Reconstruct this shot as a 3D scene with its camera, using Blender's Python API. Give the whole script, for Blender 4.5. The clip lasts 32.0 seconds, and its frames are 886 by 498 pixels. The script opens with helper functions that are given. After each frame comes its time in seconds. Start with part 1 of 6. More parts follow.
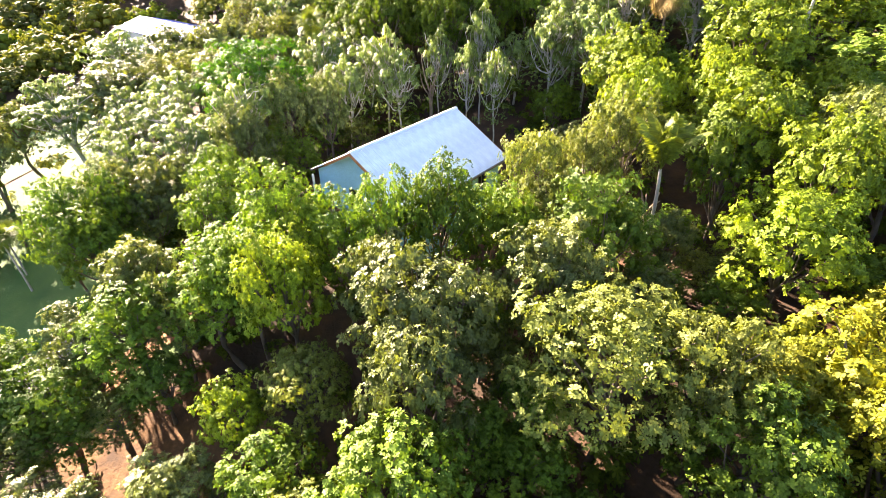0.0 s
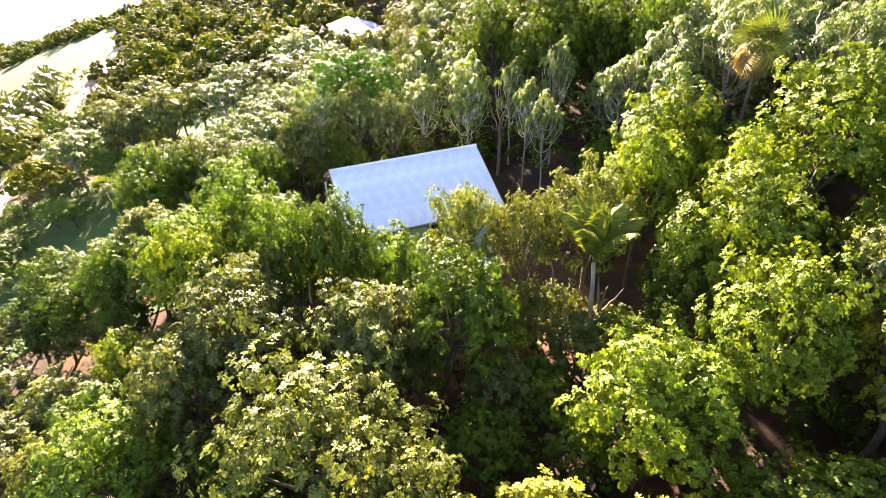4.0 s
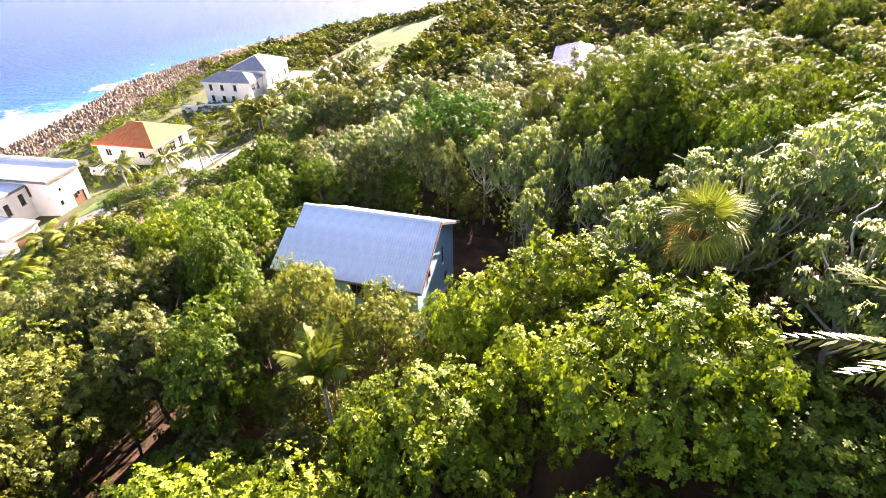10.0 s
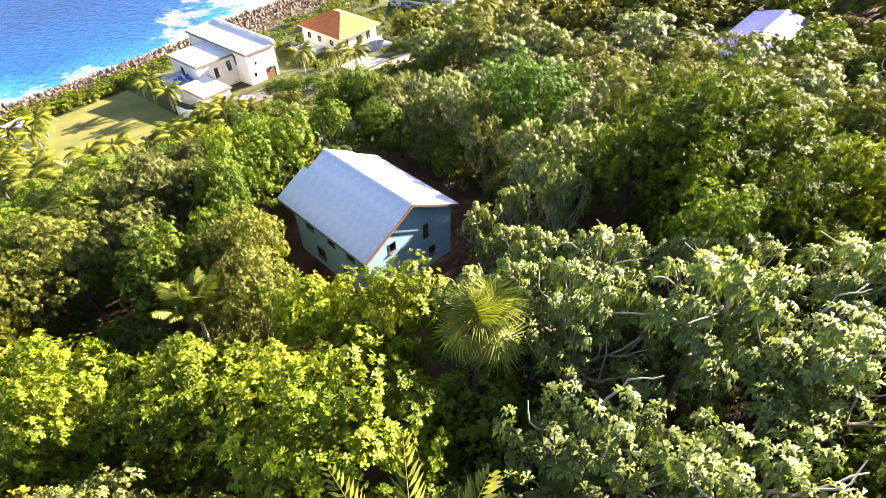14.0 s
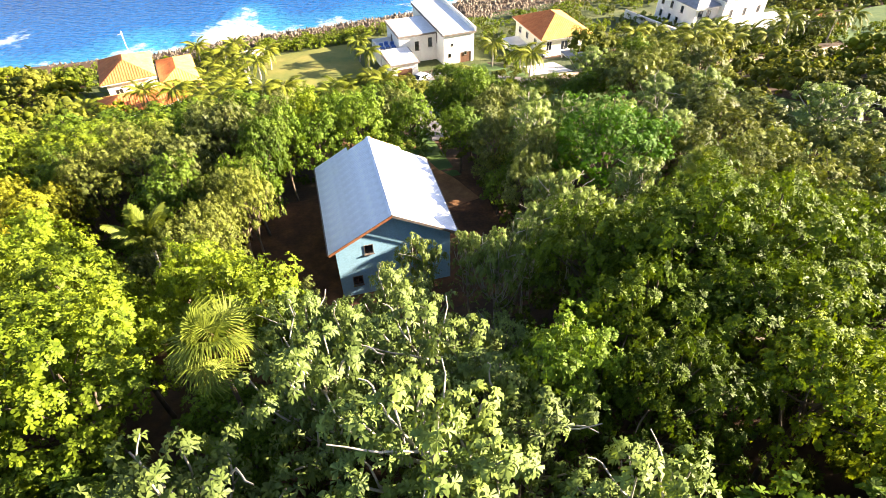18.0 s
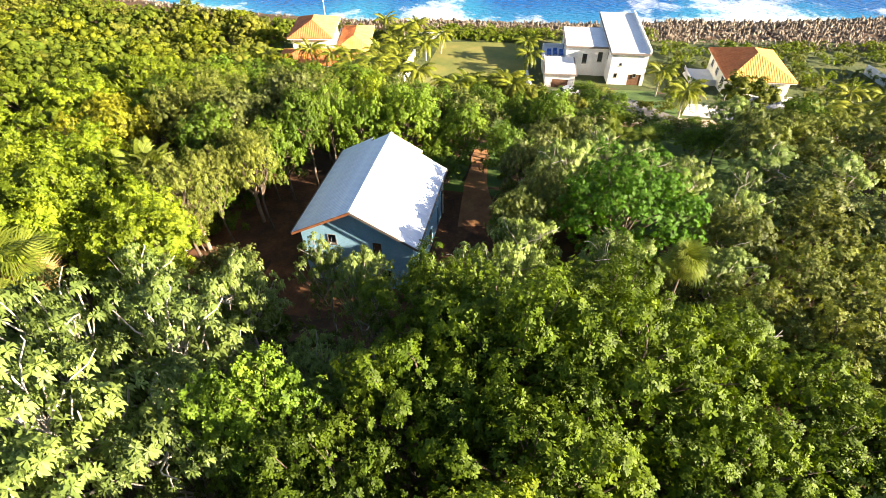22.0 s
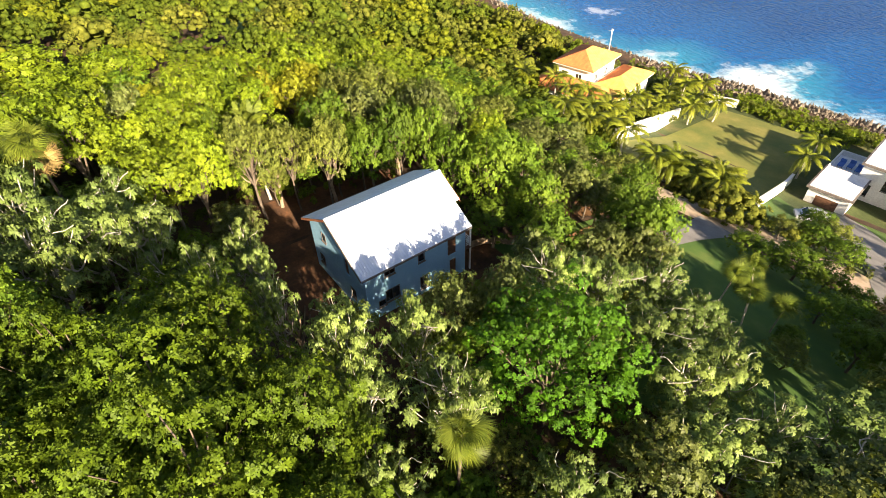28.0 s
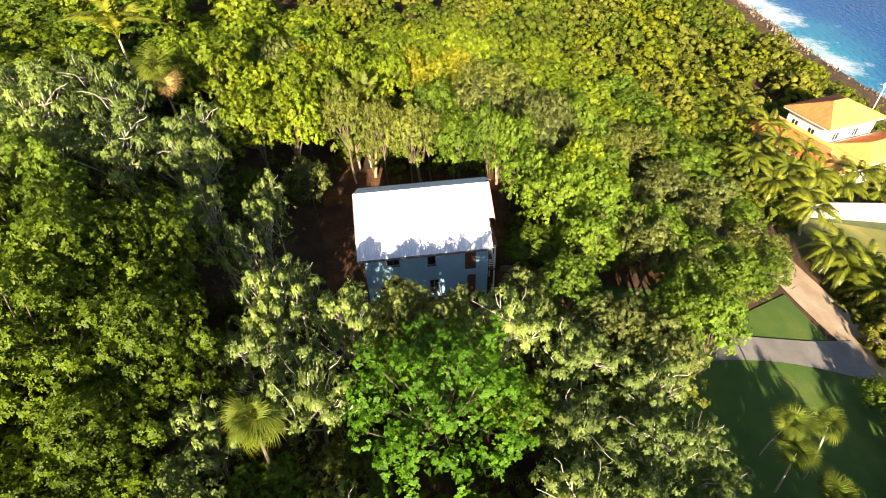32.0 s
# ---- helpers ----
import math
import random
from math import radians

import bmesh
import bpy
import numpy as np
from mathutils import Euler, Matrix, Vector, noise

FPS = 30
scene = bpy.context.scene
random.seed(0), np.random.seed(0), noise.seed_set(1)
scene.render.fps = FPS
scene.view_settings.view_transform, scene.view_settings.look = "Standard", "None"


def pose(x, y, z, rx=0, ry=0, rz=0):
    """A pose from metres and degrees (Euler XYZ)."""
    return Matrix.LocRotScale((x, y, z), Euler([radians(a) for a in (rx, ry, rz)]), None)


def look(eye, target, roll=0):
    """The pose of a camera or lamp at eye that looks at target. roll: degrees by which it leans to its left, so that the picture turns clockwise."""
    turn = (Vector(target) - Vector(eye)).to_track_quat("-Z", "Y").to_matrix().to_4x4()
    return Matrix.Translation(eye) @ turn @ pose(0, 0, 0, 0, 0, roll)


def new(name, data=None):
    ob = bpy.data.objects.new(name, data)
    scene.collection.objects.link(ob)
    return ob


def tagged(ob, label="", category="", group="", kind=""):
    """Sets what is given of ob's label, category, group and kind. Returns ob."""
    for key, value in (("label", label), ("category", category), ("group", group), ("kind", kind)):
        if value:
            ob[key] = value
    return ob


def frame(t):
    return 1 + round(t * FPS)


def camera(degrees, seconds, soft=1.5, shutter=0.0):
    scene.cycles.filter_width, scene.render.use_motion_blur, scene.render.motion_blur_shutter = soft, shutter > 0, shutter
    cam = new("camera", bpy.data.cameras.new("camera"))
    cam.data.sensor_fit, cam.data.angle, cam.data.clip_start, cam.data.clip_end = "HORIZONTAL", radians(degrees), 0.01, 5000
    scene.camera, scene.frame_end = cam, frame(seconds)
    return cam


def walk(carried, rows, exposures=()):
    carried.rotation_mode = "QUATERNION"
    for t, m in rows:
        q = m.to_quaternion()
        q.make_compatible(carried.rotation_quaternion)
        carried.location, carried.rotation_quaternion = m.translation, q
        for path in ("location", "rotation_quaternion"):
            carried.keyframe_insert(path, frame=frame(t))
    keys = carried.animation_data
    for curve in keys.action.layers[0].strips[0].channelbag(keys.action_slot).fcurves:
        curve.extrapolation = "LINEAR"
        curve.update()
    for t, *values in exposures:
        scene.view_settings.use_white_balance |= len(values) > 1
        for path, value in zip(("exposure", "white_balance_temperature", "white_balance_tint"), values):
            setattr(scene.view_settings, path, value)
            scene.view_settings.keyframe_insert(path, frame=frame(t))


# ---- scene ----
cam = camera(79.62, 32.0, soft=0.7)
# seconds, eye, yaw, pitch, roll
PATH = [
    (0.0, -24.42, 26.15, 21.55, -140.84, -33.61, -0.33),
    (0.5, -25.95, 24.45, 21.62, -137.21, -33.80, -0.53),
    (1.0, -27.44, 22.70, 21.71, -133.79, -33.90, -0.75),
    (1.5, -28.85, 20.85, 21.82, -130.47, -34.11, -0.69),
    (2.0, -30.14, 18.89, 21.99, -126.89, -34.25, -0.68),
    (2.5, -31.28, 16.85, 22.24, -122.41, -34.13, -0.85),
    (3.0, -32.26, 14.75, 22.54, -118.18, -33.94, -1.08),
    (3.5, -33.15, 12.64, 22.89, -114.67, -33.55, -1.13),
    (5.5, -34.86, 3.84, 24.09, -101.64, -32.67, -2.06),
    (6.0, -34.94, 1.61, 24.22, -98.67, -32.61, -2.03),
    (6.5, -34.92, -0.59, 24.30, -95.23, -32.56, -2.14),
    (7.0, -34.77, -2.76, 24.37, -91.23, -32.50, -2.05),
    (7.5, -34.46, -4.90, 24.49, -87.57, -32.53, -2.04),
    (8.0, -34.03, -7.05, 24.74, -84.33, -32.51, -1.96),
    (8.5, -33.51, -9.19, 25.17, -81.51, -32.45, -1.89),
    (9.0, -32.89, -11.33, 25.78, -78.83, -32.48, -1.71),
    (9.5, -32.17, -13.46, 26.58, -75.71, -33.03, -1.69),
    (10.0, -31.32, -15.50, 27.59, -72.43, -33.67, -1.62),
    (10.5, -30.31, -17.44, 28.74, -68.90, -34.25, -1.53),
    (11.0, -29.18, -19.31, 29.85, -65.77, -34.41, -1.37),
    (11.5, -27.97, -21.15, 30.75, -62.32, -39.04, -1.48),
    (12.0, -26.59, -22.91, 31.44, -58.63, -42.55, -1.55),
    (12.5, -25.12, -24.62, 31.85, -55.17, -42.71, -1.55),
    (13.0, -23.55, -26.24, 32.08, -51.81, -42.90, -1.59),
    (13.5, -21.89, -27.76, 32.23, -48.13, -42.96, -1.47),
    (14.0, -20.12, -29.18, 32.36, -44.36, -43.02, -1.43),
    (14.5, -18.28, -30.54, 32.46, -40.98, -43.08, -1.37),
    (16.5, -10.27, -33.82, 32.20, -26.75, -43.00, -0.82),
    (17.0, -8.14, -34.32, 32.19, -22.63, -43.03, -0.87),
    (17.5, -6.00, -34.73, 32.18, -18.45, -43.07, -0.90),
    (18.0, -3.83, -35.00, 32.19, -14.40, -43.05, -0.81),
    (18.5, -1.67, -35.16, 32.18, -11.34, -43.01, -0.81),
    (19.0, 0.46, -35.22, 32.11, -8.15, -42.99, -0.81),
    (19.5, 2.55, -35.16, 32.04, -5.35, -42.96, -0.74),
    (20.0, 4.60, -34.98, 31.97, -2.05, -42.97, -0.67),
    (20.5, 6.66, -34.67, 31.92, 1.70, -43.00, -0.64),
    (21.0, 8.75, -34.19, 31.91, 5.79, -43.00, -0.67),
    (21.5, 10.82, -33.56, 31.89, 9.26, -43.05, -0.72),
    (22.0, 12.82, -32.84, 31.84, 12.36, -43.07, -0.74),
    (22.5, 14.72, -32.04, 31.78, 15.05, -43.08, -0.85),
    (23.0, 16.53, -31.15, 31.74, 17.90, -42.71, -0.88),
    (23.5, 18.28, -30.16, 31.71, 20.78, -40.75, -1.01),
    (24.0, 20.00, -29.07, 31.70, 25.08, -40.74, -0.99),
    (24.5, 21.65, -27.87, 31.74, 29.11, -40.82, -0.95),
    (25.0, 23.20, -26.60, 31.85, 32.68, -40.94, -0.94),
    (25.5, 24.66, -25.26, 32.01, 35.31, -40.95, -0.90),
    (26.0, 26.04, -23.86, 32.17, 38.51, -40.93, -0.98),
    (26.5, 27.36, -22.39, 32.32, 42.00, -40.97, -0.88),
    (28.5, 31.98, -15.49, 32.62, 57.15, -41.00, -1.39),
    (29.0, 32.79, -13.69, 32.65, 60.79, -41.07, -1.37),
    (29.5, 33.50, -11.86, 32.70, 65.06, -41.20, -1.19),
    (30.0, 34.10, -9.96, 32.73, 69.30, -41.29, -1.01),
    (30.5, 34.59, -7.99, 32.71, 73.45, -41.30, -1.14),
    (31.0, 34.96, -5.95, 32.62, 77.21, -41.25, -1.37),
    (31.5, 35.27, -3.90, 32.48, 80.93, -41.12, -1.71),
    (32.0, 35.54, -1.85, 32.33, 84.50, -40.93, -2.15),
]


def aim(x, y, z, yaw, pitch, roll):
    a, b = radians(yaw), radians(pitch)
    way = Vector((-math.sin(a) * math.cos(b), math.cos(a) * math.cos(b), math.sin(b)))
    return look((x, y, z), Vector((x, y, z)) + 10 * way, roll)


EXPOSURES = [(0.0, 3.8, 6550, 24), (3.0, 3.68, 6550, 27), (6.0, 3.45, 6500, 33), (10.0, 3.3, 6550, 32), (13.0, 3.08, 6550, 26), (17.0, 2.92, 6600, 19), (20.0, 2.72, 6600, 16), (22.0, 2.5, 6600, 15), (26.0, 2.16, 6650, 15), (32.0, 2.02, 6800, 15)]
walk(cam, [(r[0], aim(*r[1:])) for r in PATH], EXPOSURES)

# ---- world and sun ----
SUN_EL, SUN_AZ = 20.5, (0.9887, -0.15)
world = bpy.data.worlds.new("sky")
scene.world = world
world.use_nodes = True
wn = world.node_tree.nodes
sky = wn.new("ShaderNodeTexSky")
sky.sky_type = "NISHITA"
sky.sun_disc = False
sky.sun_elevation = radians(SUN_EL)
sky.sun_rotation = math.atan2(SUN_AZ[0], SUN_AZ[1])
world.node_tree.links.new(sky.outputs[0], wn["Background"].inputs[0])
wn["Background"].inputs[1].default_value = 0.043
sun = new("sun", bpy.data.lights.new("sun", "SUN"))
sun.data.energy, sun.data.angle, sun.data.color = 5.0, radians(0.6), (1.0, 0.86, 0.62)
_ce = math.cos(radians(SUN_EL))
_to = Vector((SUN_AZ[0] * _ce, SUN_AZ[1] * _ce, math.sin(radians(SUN_EL))))
sun.matrix_world = look(_to * 200, (0, 0, 0))

# ---- materials ----


def mat(name):
    m = bpy.data.materials.new(name)
    m.use_nodes = True
    return m, m.node_tree.nodes, m.node_tree.links, m.node_tree.nodes["Principled BSDF"]


def noise_col(n, l, scale, stops, detail=6.0, coord="Object", rough=0.6):
    """A colour ramp over noise, in object or world space."""
    tc = n.new("ShaderNodeTexCoord") if coord == "Object" else n.new("ShaderNodeNewGeometry")
    no = n.new("ShaderNodeTexNoise")
    no.inputs["Scale"].default_value, no.inputs["Detail"].default_value = scale, detail
    no.inputs["Roughness"].default_value = rough
    l.new(tc.outputs["Object" if coord == "Object" else "Position"], no.inputs["Vector"])
    ra = n.new("ShaderNodeValToRGB")
    while len(ra.color_ramp.elements) < len(stops):
        ra.color_ramp.elements.new(0.5)
    for e, (p, c) in zip(ra.color_ramp.elements, stops):
        e.position, e.color = p, (*c, 1)
    l.new(no.outputs["Fac"], ra.inputs["Fac"])
    return ra.outputs["Color"], no.outputs["Fac"]


def mix_col(n, l, fac, a, b, blend="MIX"):
    m = n.new("ShaderNodeMix")
    m.data_type, m.blend_type = "RGBA", blend
    for sock, v in ((m.inputs[0], fac), (m.inputs[6], a), (m.inputs[7], b)):
        if hasattr(v, "is_linked"):
            l.new(v, sock)
        else:
            sock.default_value = v if isinstance(v, (int, float)) else (*v, 1)
    return m.outputs[2]


def add_bump(n, l, bsdf, height, strength=0.3, dist=0.05):
    b = n.new("ShaderNodeBump")
    b.inputs["Strength"].default_value, b.inputs["Distance"].default_value = strength, dist
    l.new(height, b.inputs["Height"])
    l.new(b.outputs[0], bsdf.inputs["Normal"])


def surface(name, stops, scale=2.0, rough=0.8, metal=0.0, fine=30.0, bump=0.25, dist=0.02, coord="Object", vary=0.0, spec=0.5):
    """Colour at a broad scale with a finer mottling over it, and fine relief."""
    m, n, l, b = mat(name)
    col, _ = noise_col(n, l, scale, stops, coord=coord)
    fin, fac = noise_col(n, l, fine, [(0.3, (0.82, 0.82, 0.82)), (0.7, (1.12, 1.12, 1.12))], coord=coord)
    col = mix_col(n, l, 0.8, col, fin, "MULTIPLY")
    if vary:
        oi = n.new("ShaderNodeObjectInfo")
        mr = n.new("ShaderNodeMapRange")
        mr.inputs[3].default_value, mr.inputs[4].default_value = 1 - vary, 1 + vary
        l.new(oi.outputs["Random"], mr.inputs[0])
        col = mix_col(n, l, 1.0, col, mr.outputs[0], "MULTIPLY")
    l.new(col, b.inputs["Base Color"])
    b.inputs["Roughness"].default_value, b.inputs["Metallic"].default_value = rough, metal
    b.inputs["Specular IOR Level"].default_value = spec
    add_bump(n, l, b, fac, bump, dist)
    return m


def leaf_mat(name, dark, light, warm, rough=0.6, trans=0.22, spec=0.2, even=False):
    """Leaves: colour by tree, by branch and by leaf; light shines through them."""
    m, n, l, b = mat(name)
    geo = n.new("ShaderNodeNewGeometry")
    sp = n.new("ShaderNodeMapRange")
    sp.inputs[3].default_value, sp.inputs[4].default_value = (0.0, 1.0) if even else (0.3, 1.05)
    l.new(geo.outputs["Random Per Island"], sp.inputs[0])
    col = mix_col(n, l, sp.outputs[0], dark, light)
    wide, _ = noise_col(n, l, 0.45, [(0.38, (0, 0, 0)), (0.68, (1, 1, 1))], detail=3.0, coord="World")
    col = mix_col(n, l, mix_fac(n, l, wide, 0.55), col, warm)
    oi = n.new("ShaderNodeObjectInfo")
    mr = n.new("ShaderNodeMapRange")
    mr.inputs[3].default_value, mr.inputs[4].default_value = 0.78, 1.22
    l.new(oi.outputs["Random"], mr.inputs[0])
    col = mix_col(n, l, 1.0, col, mr.outputs[0], "MULTIPLY")
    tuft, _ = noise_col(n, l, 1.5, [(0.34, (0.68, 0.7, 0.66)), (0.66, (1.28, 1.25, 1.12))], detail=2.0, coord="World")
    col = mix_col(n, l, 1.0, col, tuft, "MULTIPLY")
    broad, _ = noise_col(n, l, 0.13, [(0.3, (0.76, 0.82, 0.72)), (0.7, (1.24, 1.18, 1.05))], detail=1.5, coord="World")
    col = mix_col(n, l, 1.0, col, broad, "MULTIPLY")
    l.new(col, b.inputs["Base Color"])
    b.inputs["Roughness"].default_value = rough
    b.inputs["Specular IOR Level"].default_value = spec
    tr = n.new("ShaderNodeBsdfTranslucent")
    tcol = mix_col(n, l, 1.0, col, (1.45, 1.4, 0.5), "MULTIPLY")
    l.new(tcol, tr.inputs["Color"])
    mx = n.new("ShaderNodeMixShader")
    mx.inputs[0].default_value = trans
    l.new(b.outputs[0], mx.inputs[1])
    l.new(tr.outputs[0], mx.inputs[2])
    l.new(mx.outputs[0], n["Material Output"].inputs["Surface"])
    return m


def mix_fac(n, l, sock, k):
    mm = n.new("ShaderNodeMath")
    mm.operation = "MULTIPLY"
    mm.inputs[1].default_value = k
    l.new(sock, mm.inputs[0])
    return mm.outputs[0]


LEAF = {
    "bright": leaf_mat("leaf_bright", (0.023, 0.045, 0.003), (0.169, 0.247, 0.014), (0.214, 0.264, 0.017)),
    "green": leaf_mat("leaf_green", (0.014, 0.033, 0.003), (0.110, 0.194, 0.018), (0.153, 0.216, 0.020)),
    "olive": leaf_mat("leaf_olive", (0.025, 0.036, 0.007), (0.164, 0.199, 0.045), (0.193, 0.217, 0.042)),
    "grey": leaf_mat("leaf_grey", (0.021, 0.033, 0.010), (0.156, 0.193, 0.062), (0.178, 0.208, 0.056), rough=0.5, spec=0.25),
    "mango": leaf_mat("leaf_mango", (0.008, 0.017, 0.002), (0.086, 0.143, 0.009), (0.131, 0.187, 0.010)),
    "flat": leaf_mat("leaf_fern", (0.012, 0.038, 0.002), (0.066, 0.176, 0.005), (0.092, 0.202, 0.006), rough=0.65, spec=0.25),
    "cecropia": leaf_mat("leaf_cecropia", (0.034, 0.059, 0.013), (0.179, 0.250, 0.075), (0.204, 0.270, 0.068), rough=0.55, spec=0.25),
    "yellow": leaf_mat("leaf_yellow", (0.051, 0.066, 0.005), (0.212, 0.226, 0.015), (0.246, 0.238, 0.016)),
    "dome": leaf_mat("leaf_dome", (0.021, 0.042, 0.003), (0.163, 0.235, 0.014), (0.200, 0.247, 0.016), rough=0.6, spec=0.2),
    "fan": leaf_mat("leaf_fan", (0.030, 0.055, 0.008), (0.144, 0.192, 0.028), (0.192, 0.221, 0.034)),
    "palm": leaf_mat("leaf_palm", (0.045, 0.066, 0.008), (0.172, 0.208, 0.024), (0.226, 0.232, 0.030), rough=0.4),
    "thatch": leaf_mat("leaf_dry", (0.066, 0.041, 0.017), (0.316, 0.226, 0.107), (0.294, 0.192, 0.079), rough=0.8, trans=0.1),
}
FAR_LEAF = {
    "bright": leaf_mat("far_leaf_bright", (0.069, 0.096, 0.009), (0.146, 0.176, 0.013), (0.181, 0.192, 0.015), rough=0.7, spec=0.1, even=True),
    "green": leaf_mat("far_leaf_green", (0.043, 0.070, 0.009), (0.095, 0.136, 0.015), (0.129, 0.156, 0.018), rough=0.7, spec=0.1, even=True),
    "olive": leaf_mat("far_leaf_olive", (0.049, 0.066, 0.011), (0.123, 0.136, 0.025), (0.156, 0.160, 0.025), rough=0.7, spec=0.1, even=True),
    "grey": leaf_mat("far_leaf_grey", (0.056, 0.070, 0.019), (0.128, 0.144, 0.043), (0.144, 0.156, 0.038), rough=0.7, spec=0.1, even=True),
}
BARK = surface("bark", [(0.3, (0.06, 0.044, 0.031)), (0.7, (0.17, 0.13, 0.095))], 1.5, 0.9, bump=0.6)
PALE_BARK = surface("pale_bark", [(0.3, (0.26, 0.23, 0.19)), (0.7, (0.5, 0.46, 0.4))], 2.0, 0.85, bump=0.4)
DEAD_WOOD = surface("dead_wood", [(0.3, (0.16, 0.11, 0.07)), (0.7, (0.34, 0.26, 0.18))], 2.0, 0.9, bump=0.5)
SOIL = surface("soil", [(0.3, (0.028, 0.016, 0.008)), (0.5, (0.06, 0.031, 0.014)), (0.7, (0.115, 0.056, 0.024))], 0.35, 0.95, fine=4.0, bump=0.7, dist=0.1, coord="World")
GRASS = surface("grass", [(0.3, (0.03, 0.085, 0.008)), (0.55, (0.06, 0.12, 0.012)), (0.75, (0.11, 0.15, 0.025))], 0.25, 0.9, fine=9.0, bump=0.6, dist=0.06, coord="World")
ASPHALT = surface("driveway", [(0.3, (0.155, 0.145, 0.14)), (0.7, (0.24, 0.225, 0.215))], 0.5, 0.9, fine=12, coord="World")
GRAVEL = surface("sandy_road", [(0.3, (0.33, 0.23, 0.15)), (0.7, (0.5, 0.4, 0.29))], 0.4, 0.95, fine=10, coord="World")
PAVING = surface("paving", [(0.3, (0.5, 0.45, 0.4)), (0.7, (0.66, 0.62, 0.57))], 0.6, 0.85, fine=8, coord="World")
ROCK = surface("ironshore", [(0.3, (0.09, 0.072, 0.055)), (0.55, (0.22, 0.178, 0.135)), (0.75, (0.4, 0.33, 0.25))], 0.8, 0.9, fine=6, bump=0.8, dist=0.2, coord="World")
ROOF_METAL = surface("white_metal_roof", [(0.3, (0.78, 0.83, 0.95)), (0.7, (0.85, 0.89, 0.98))], 0.4, 0.45, 0.05, fine=1.2, bump=0.02)
TEAL = surface("teal_wall", [(0.3, (0.29, 0.56, 0.78)), (0.7, (0.36, 0.63, 0.84))], 0.7, 0.75, fine=9, bump=0.15)
FASCIA = surface("rust_red_fascia", [(0.3, (0.3, 0.1, 0.045)), (0.7, (0.45, 0.19, 0.09))], 2.0, 0.7)
WOOD = surface("dark_wood", [(0.3, (0.1, 0.045, 0.025)), (0.7, (0.2, 0.1, 0.055))], 3.0, 0.65)
WHITE = surface("white_render", [(0.3, (0.68, 0.66, 0.63)), (0.7, (0.83, 0.82, 0.8))], 0.4, 0.85, fine=5, bump=0.1)
CREAM = surface("cream_render", [(0.3, (0.68, 0.66, 0.52)), (0.7, (0.79, 0.77, 0.62))], 0.4, 0.85, fine=5, bump=0.1)
ROOF_SLAB = surface("white_roof_slab", [(0.3, (0.7, 0.7, 0.72)), (0.7, (0.85, 0.85, 0.86))], 0.3, 0.8, fine=3, bump=0.08)
TRIM_DARK = surface("grey_brown_trim", [(0.3, (0.12, 0.1, 0.09)), (0.7, (0.22, 0.19, 0.17))], 2, 0.7)
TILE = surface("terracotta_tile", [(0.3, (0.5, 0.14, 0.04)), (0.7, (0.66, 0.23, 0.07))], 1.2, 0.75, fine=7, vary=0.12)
# golden tile colour with the sunlit look of a slope put into it
TILE_SUNLIT = surface("sunlit_ochre_tile", [(0.3, (0.55, 0.3, 0.06)), (0.7, (0.72, 0.45, 0.12))], 1.2, 0.75, fine=7, vary=0.12)
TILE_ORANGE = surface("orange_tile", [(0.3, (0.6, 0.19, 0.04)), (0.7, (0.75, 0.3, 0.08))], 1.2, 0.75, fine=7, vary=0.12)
BLUE_METAL = surface("blue_metal_roof", [(0.3, (0.07, 0.1, 0.36)), (0.7, (0.13, 0.17, 0.5))], 0.5, 0.45, 0.2, fine=4)
PAVE_STONE = surface("field_stone", [(0.3, (0.2, 0.13, 0.08)), (0.7, (0.38, 0.28, 0.19))], 1.5, 0.9, fine=9, bump=0.5, vary=0.2)
GREY_SHINGLE = surface("grey_shingle", [(0.3, (0.2, 0.2, 0.22)), (0.7, (0.34, 0.34, 0.37))], 0.8, 0.85, fine=6)
BLUE_PAINT = surface("blue_paint", [(0.3, (0.05, 0.13, 0.4)), (0.7, (0.09, 0.2, 0.52))], 1.0, 0.5)
CAR_PAINT = surface("silver_car_paint", [(0.3, (0.5, 0.51, 0.53)), (0.7, (0.58, 0.59, 0.6))], 1.0, 0.3, 0.6, bump=0.02)
RUBBER = surface("rubber", [(0.3, (0.015, 0.015, 0.015)), (0.7, (0.03, 0.03, 0.03))], 5, 0.85)
GALV = surface("galvanised_steel", [(0.3, (0.4, 0.41, 0.42)), (0.7, (0.55, 0.56, 0.57))], 4, 0.4, 0.8)


def glass_mat():
    m, n, l, b = mat("dark_window_glass")
    col, _ = noise_col(n, l, 0.6, [(0.3, (0.012, 0.016, 0.02)), (0.7, (0.03, 0.04, 0.05))])
    l.new(col, b.inputs["Base Color"])
    b.inputs["Roughness"].default_value, b.inputs["Specular IOR Level"].default_value = 0.06, 0.8
    return m


GLASS = glass_mat()


COAST_X = [-420, -200, -120, -95, -79, -56, -33, -18, 2, 27, 41, 66, 95, 120, 167, 213, 300, 420, 560]
COAST_Y = [120, 110, 108, 105, 103, 101, 102, 106, 107.5, 111, 116, 120, 128, 127, 114, 84, 40, -60, -200]
SEA_Z = -22.0


def coast(x):
    return np.interp(x, COAST_X, COAST_Y)


